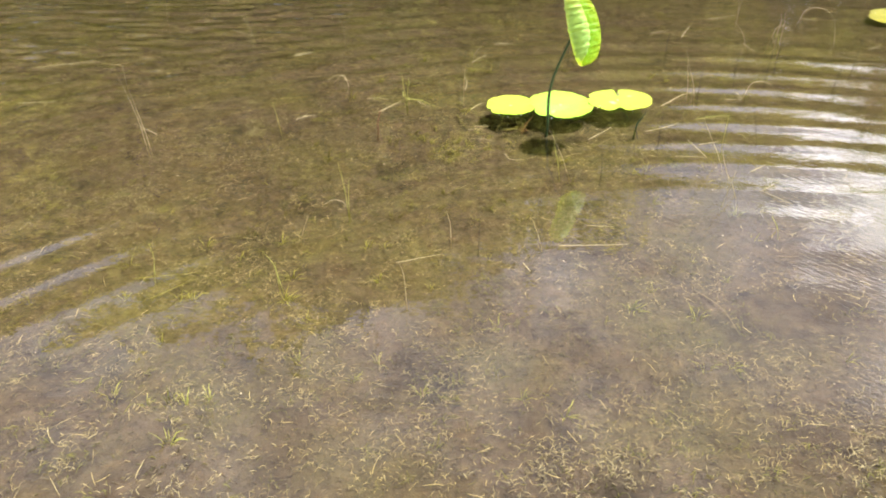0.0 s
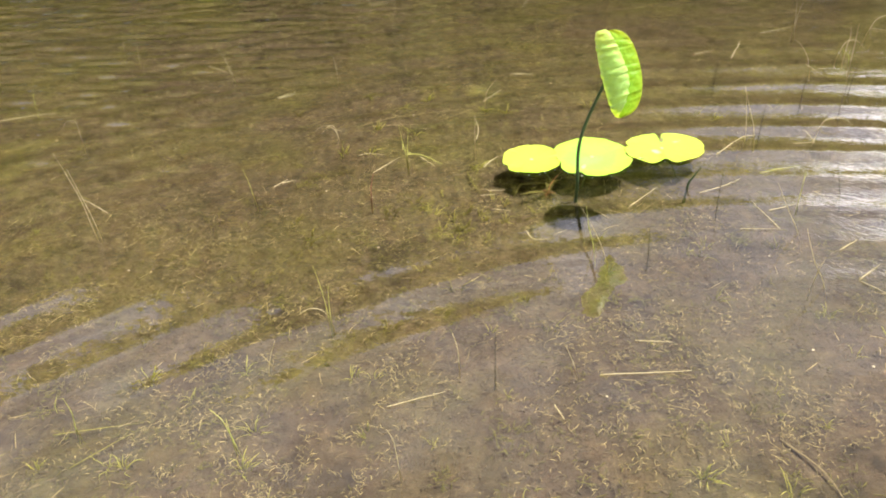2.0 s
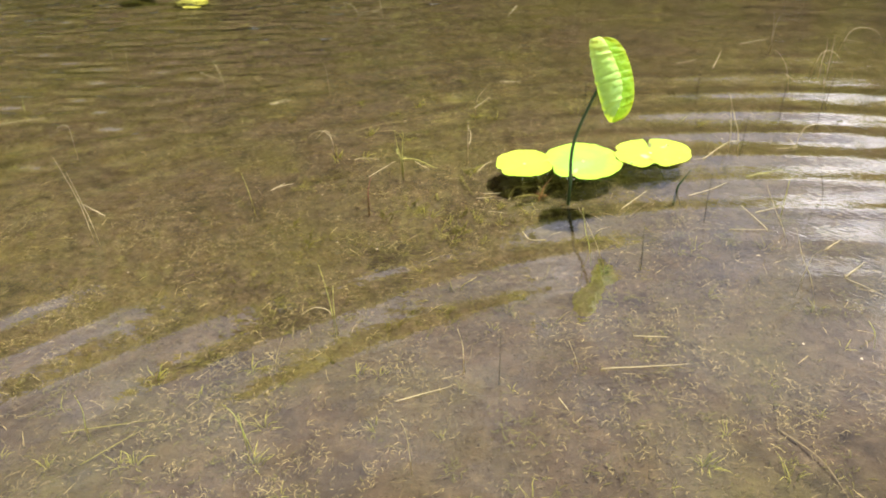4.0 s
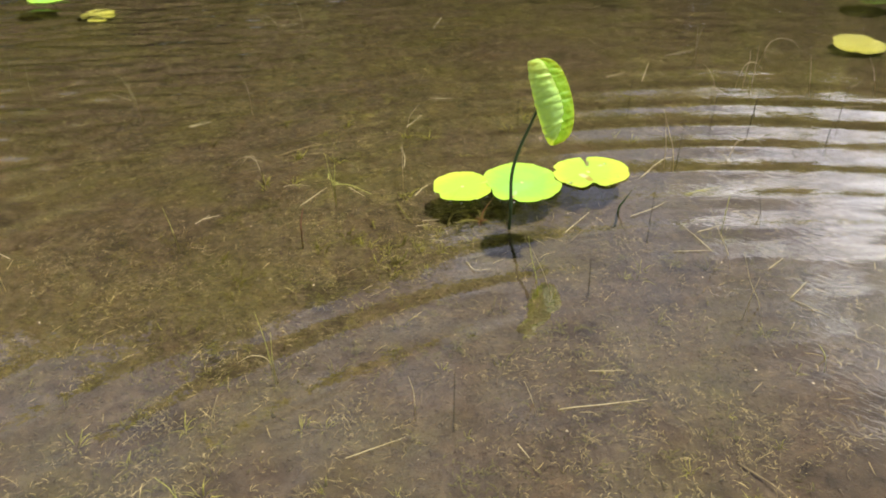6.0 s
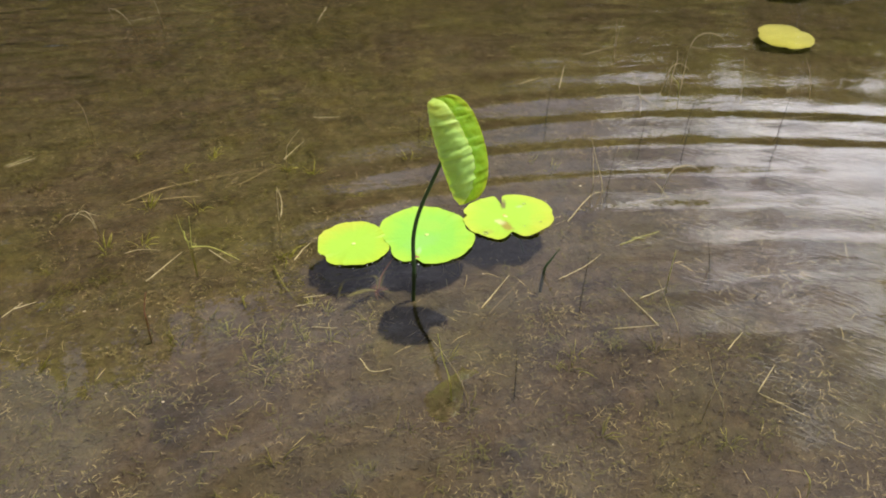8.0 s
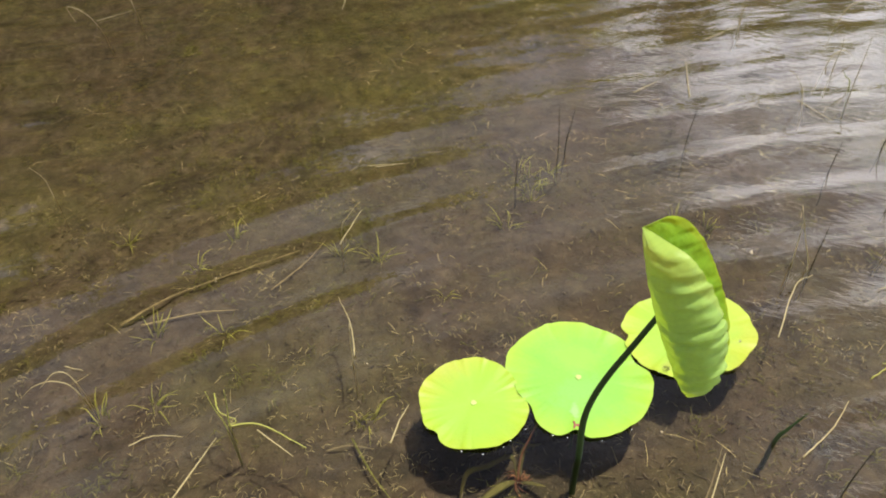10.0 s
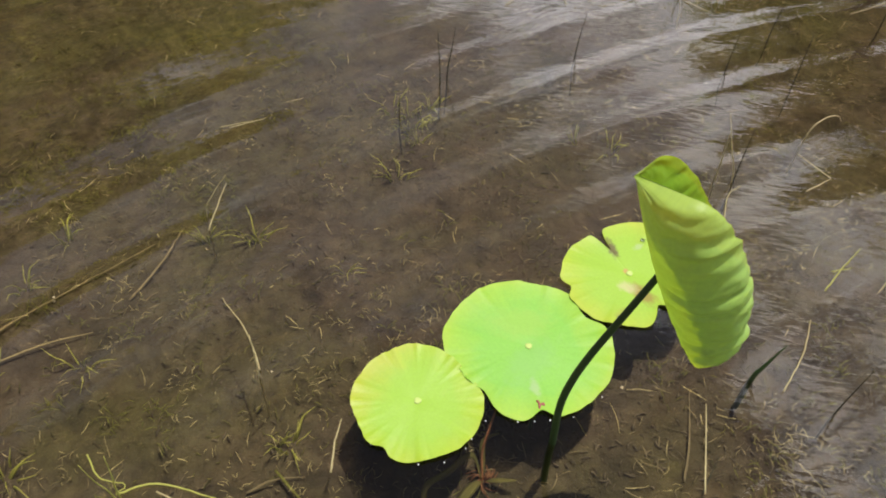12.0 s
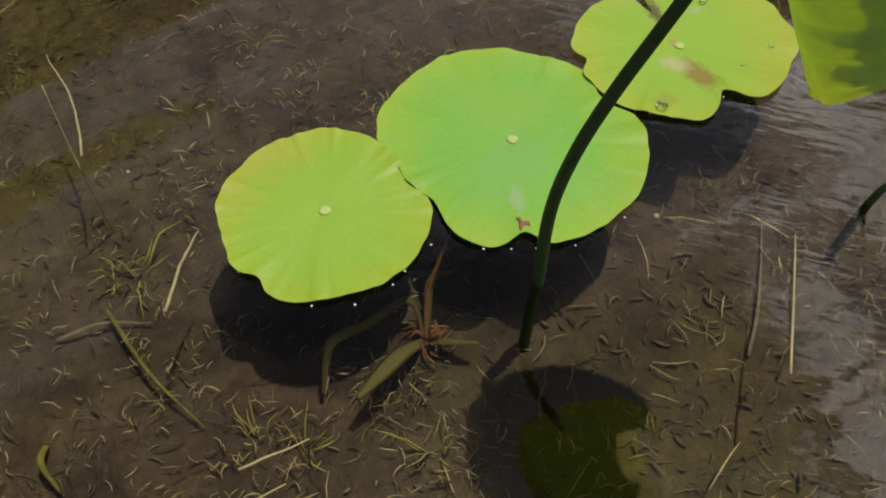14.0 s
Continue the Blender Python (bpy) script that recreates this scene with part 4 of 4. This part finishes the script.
def shallow(size, seed, low, high):
    """The same, thinning out where the bed falls away."""
    base = patchy(size, seed, low, high)
    return lambda x, y: base(x, y) * (1 - 0.62 * np.clip((y - 1.72) / 0.35, 0, 1))


ZONE, NEAR = (-1.7, 2.1, 0.5, 3.5), (-1.1, 1.25, 0.52, 2.7)
bits("silt_crumbs", 15000, NEAR, (0.004, 0.012), 0.0013, CRUMB, 60, 0.5, shallow(0.30, 69, 0.15, 0.60), "grey-brown crumbs of soft silt on the pond bed", "silt", 0.9)
bits("grass_litter", 15000, ZONE, (0.006, 0.024), 0.0007, LITTER, 61, 0.6, shallow(0.16, 71, 0.38, 0.66), "brown dead grass litter strewn over the pond bed", "litter", 0.5)
bits("bed_algae", 14000, ZONE, (0.005, 0.016), 0.0010, FLUFF, 62, 1.1, patchy(0.22, 75, 0.45, 0.66), "olive algae and moss growing on the pond bed", "algae", 1.2)
bits("pale_litter", 1300, ZONE, (0.012, 0.040), 0.0007, STRAW, 63, 0.6, patchy(0.25, 78, 0.3, 0.7), "pale dead grass bits strewn over the pond bed", "litter", 0.3)
bits("weed_growth", 15000, ZONE, (0.010, 0.030), 0.0007, WEED, 64, 0.9, patchy(0.15, 82, 0.50, 0.68), "low olive water weed growing on the pond bed", "water weed", 0.4, 3, 0.55, 9)
bits("pale_sprouts", 24000, NEAR, (0.007, 0.022), 0.0006, SPROUT, 65, 0.9, shallow(0.12, 86, 0.36, 0.66), "pale yellowish sprouts standing on the pond bed", "water weed", 0.9, 3, 0.6, 5)

# small bright grains and a snail-sized pebble here and there
for i in range(40):
    x, y = RNG.uniform(-0.8, 1.0), RNG.uniform(0.7, 2.4)
    r = RNG.uniform(0.0012, 0.0028)
    o = new("pebble", blob("pebble", r, 0.6, GRIT, i, 0.2, 8))
    o.location = (x, y, bed_at(x, y) + r * 0.4)
    tagged(o, "tiny pale pebble on the muddy pond bed", "pebble", "pebbles on the bed")

# drops on and round the pads
for i, (x, y, z, r) in enumerate(((0.561, 2.045, 0.0047, 0.0032), (0.455, 1.958, 0.0042, 0.0045), (0.540, 1.968, 0.0040, 0.0018), (0.575, 1.975, 0.0044, 0.0020))):
    o = new("water_drop", blob("water_drop", r, 0.7, DROP, i, 0.03, 16))
    o.location = (x, y, z + r * 0.3)
    tagged(o, "clear round water drop lying on a lotus leaf", "water drop", "water drops")

# white beads stand in for sun glints in the water film along near rims
for i, (x, y) in enumerate(((0.128, 1.957), (0.143, 1.929), (0.160, 1.913), (0.184, 1.902), (0.211, 1.905), (0.271, 1.912), (0.275, 1.904), (0.291, 1.896), (0.306, 1.889),
                           (0.506, 1.948), (0.445, 1.958), (0.246, 1.922), (0.330, 1.880), (0.372, 1.885), (0.470, 1.943), (0.541, 1.936), (0.222, 1.911))):
    r = RNG.uniform(0.0006, 0.0010)
    o = new("air_bubble", blob("air_bubble", r, 0.8, GLINT, i, 0.02, 10))
    o.location = (x, y, 0.0012 + r * 0.5)
    tagged(o, "tiny white bead standing in for a sun glint at a lotus leaf rim", "air bubble", "air bubbles")

# ---------------------------------------------------------------- trees on the far bank


def tree_meshes(seed, height, spread, bare, leaves=12000, leaf=None):
    g = random.Random(seed)
    verts, faces = [], []
    trunk_top = Vector((g.uniform(-0.3, 0.3), g.uniform(-0.3, 0.3), height * 0.85))
    line = smooth_line([(0, 0, -0.3), (0.08, 0.02, height * 0.25), (trunk_top.x * 0.6, trunk_top.y * 0.5, height * 0.55), tuple(trunk_top)], 5)
    tube(line, [height * 0.021 * (1 - 0.85 * i / (len(line) - 1)) for i in range(len(line))], 9, 1.0, verts, faces)
    trunk = mesh_from("trunk", verts, faces, BARK)
    verts, faces, tips = [], [], []
    for i in range(22):
        f = bare + (0.97 - bare) * i / 21
        p0 = line[min(len(line) - 1, int(f * 0.9 * (len(line) - 1)))]
        a = i * 2.4 + g.uniform(-0.4, 0.4)
        reach = spread * (0.35 + 0.75 * math.sin(math.pi * min(1, (f - bare) / (1 - bare) * 0.85 + 0.15))) * g.uniform(0.75, 1.1)
        p2 = Vector((p0.x + math.cos(a) * reach, p0.y + math.sin(a) * reach, height * f + reach * g.uniform(0.1, 0.5)))
        p1 = p0.lerp(p2, 0.5) + Vector((0, 0, 0.12 * reach))
        limb = smooth_line([tuple(p0), tuple(p1), tuple(p2)], 4)
        tube(limb, [0.05 * (1 - 0.8 * k / (len(limb) - 1)) for k in range(len(limb))], 5, 1.0, verts, faces)
        tips += limb[3:]
    limbs = mesh_from("limbs", verts, faces, BARK)
    rnd = np.random.RandomState(seed)
    centre = np.array([tuple(p) for p in tips])
    n = leaves
    c = centre[rnd.randint(len(centre), size=n)]
    off = rnd.normal(size=(n, 3)) * np.array([0.42, 0.42, 0.34]) * spread / 2.6
    c = c + off
    u = rnd.normal(size=(n, 3))
    u /= np.linalg.norm(u, axis=1)[:, None]
    w = np.cross(u, rnd.normal(size=(n, 3)))
    w /= np.linalg.norm(w, axis=1)[:, None]
    s = rnd.uniform(0.06, 0.13, n)[:, None] * spread / 2.6 + 0.02
    fold = np.cross(u, w) * s * 0.25
    v = np.stack([c - u * s * 1.3, c + w * s * 0.6 + fold, c + u * s * 1.3, c - w * s * 0.6 + fold], 1).reshape(-1, 3)
    idx = np.arange(n)[:, None] * 4
    tri = np.concatenate([idx + np.array([[0, 1, 2]]), idx + np.array([[0, 2, 3]])])
    crown = mesh_from("crown", v, [tuple(map(int, q)) for q in tri], leaf or FOLIAGE, False)
    return trunk, limbs, crown


def tree(meshes, x, y, turn, size, label="leafy green deciduous tree on the far bank, mirrored in the pond"):
    z = float(bed_plain(np.array([x]), np.array([y]))[0])
    ob = thing("tree", label, "tree", (x, y, z), "trees on the far bank")
    trunk = part("trunk", meshes[0], ob)
    part("limbs", meshes[1], trunk)
    part("crown", meshes[2], ob)
    ob.matrix_basis = pose(x, y, z, 0, 0, turn) @ Matrix.Scale(size, 4)
    return ob


KINDS = [tree_meshes(1, 9.5, 3.0, 0.12), tree_meshes(2, 9.0, 2.6, 0.2), tree_meshes(3, 8.0, 2.9, 0.1), tree_meshes(5, 9.6, 2.5, 0.12, 5500, FOLIAGE_SUNLIT), tree_meshes(6, 6.0, 2.2, 0.08, 3500, FOLIAGE_SUNLIT)]
TALL = tree_meshes(4, 9.0, 1.9, 0.86)


def crown_top(meshes):
    z = np.empty(len(meshes[2].vertices) * 3)
    meshes[2].vertices.foreach_get("co", z)
    return float(np.percentile(z[2::3], 98.5))


TOPS = [crown_top(k) for k in KINDS]
# bearing (from +y towards +x), distance, kind, and how high the top stands over the horizon, in degrees
for i, (az, dist, k, rise) in enumerate(((-75, 16, 2, 31), (-39, 14.6, 4, 12), (-30, 14.3, 4, 12), (-22, 14.6, 4, 12), (-62, 15, 0, 30), (-50, 16, 1, 30), (-46, 15, 1, 30), (-42, 15.6, 0, 29), (-37, 15.4, 3, 30), (-33, 16.5, 3, 31), (-27, 15.2, 3, 33), (-22, 16.4, 3, 34), (-17, 15.6, 2, 35),
                                        (-11, 15.2, 1, 35), (-5, 15.8, 0, 33.5), (1, 16, 1, 30.5), (6, 16.2, 2, 28), (12, 16.5, 2, 25.5), (18, 17, 2, 23.5), (25, 17.5, 0, 22), (32, 18, 2, 21), (39, 18.5, 1, 21),
                                        (46, 18, 0, 19), (54, 18, 2, 21), (70, 17, 1, 24), (80, 16, 0, 33))):
    x, y = dist * math.sin(radians(az)), 1 + dist * math.cos(radians(az))
    tree(KINDS[k], x, y, i * 67, (dist * math.tan(radians(rise)) - float(bed_plain(x, y))) / TOPS[k],
         *(["leafy tree on the far bank, sunlight put into its pale yellow-green leaf colour, mirrored in the pond"] if k > 2 else []))
for i, (az, dist, size) in enumerate(((57, 15.5, 0.95), (66, 15.5, 1.0))):
    tree(TALL, dist * math.sin(radians(az)), 1 + dist * math.cos(radians(az)), 40 + i * 95, size)
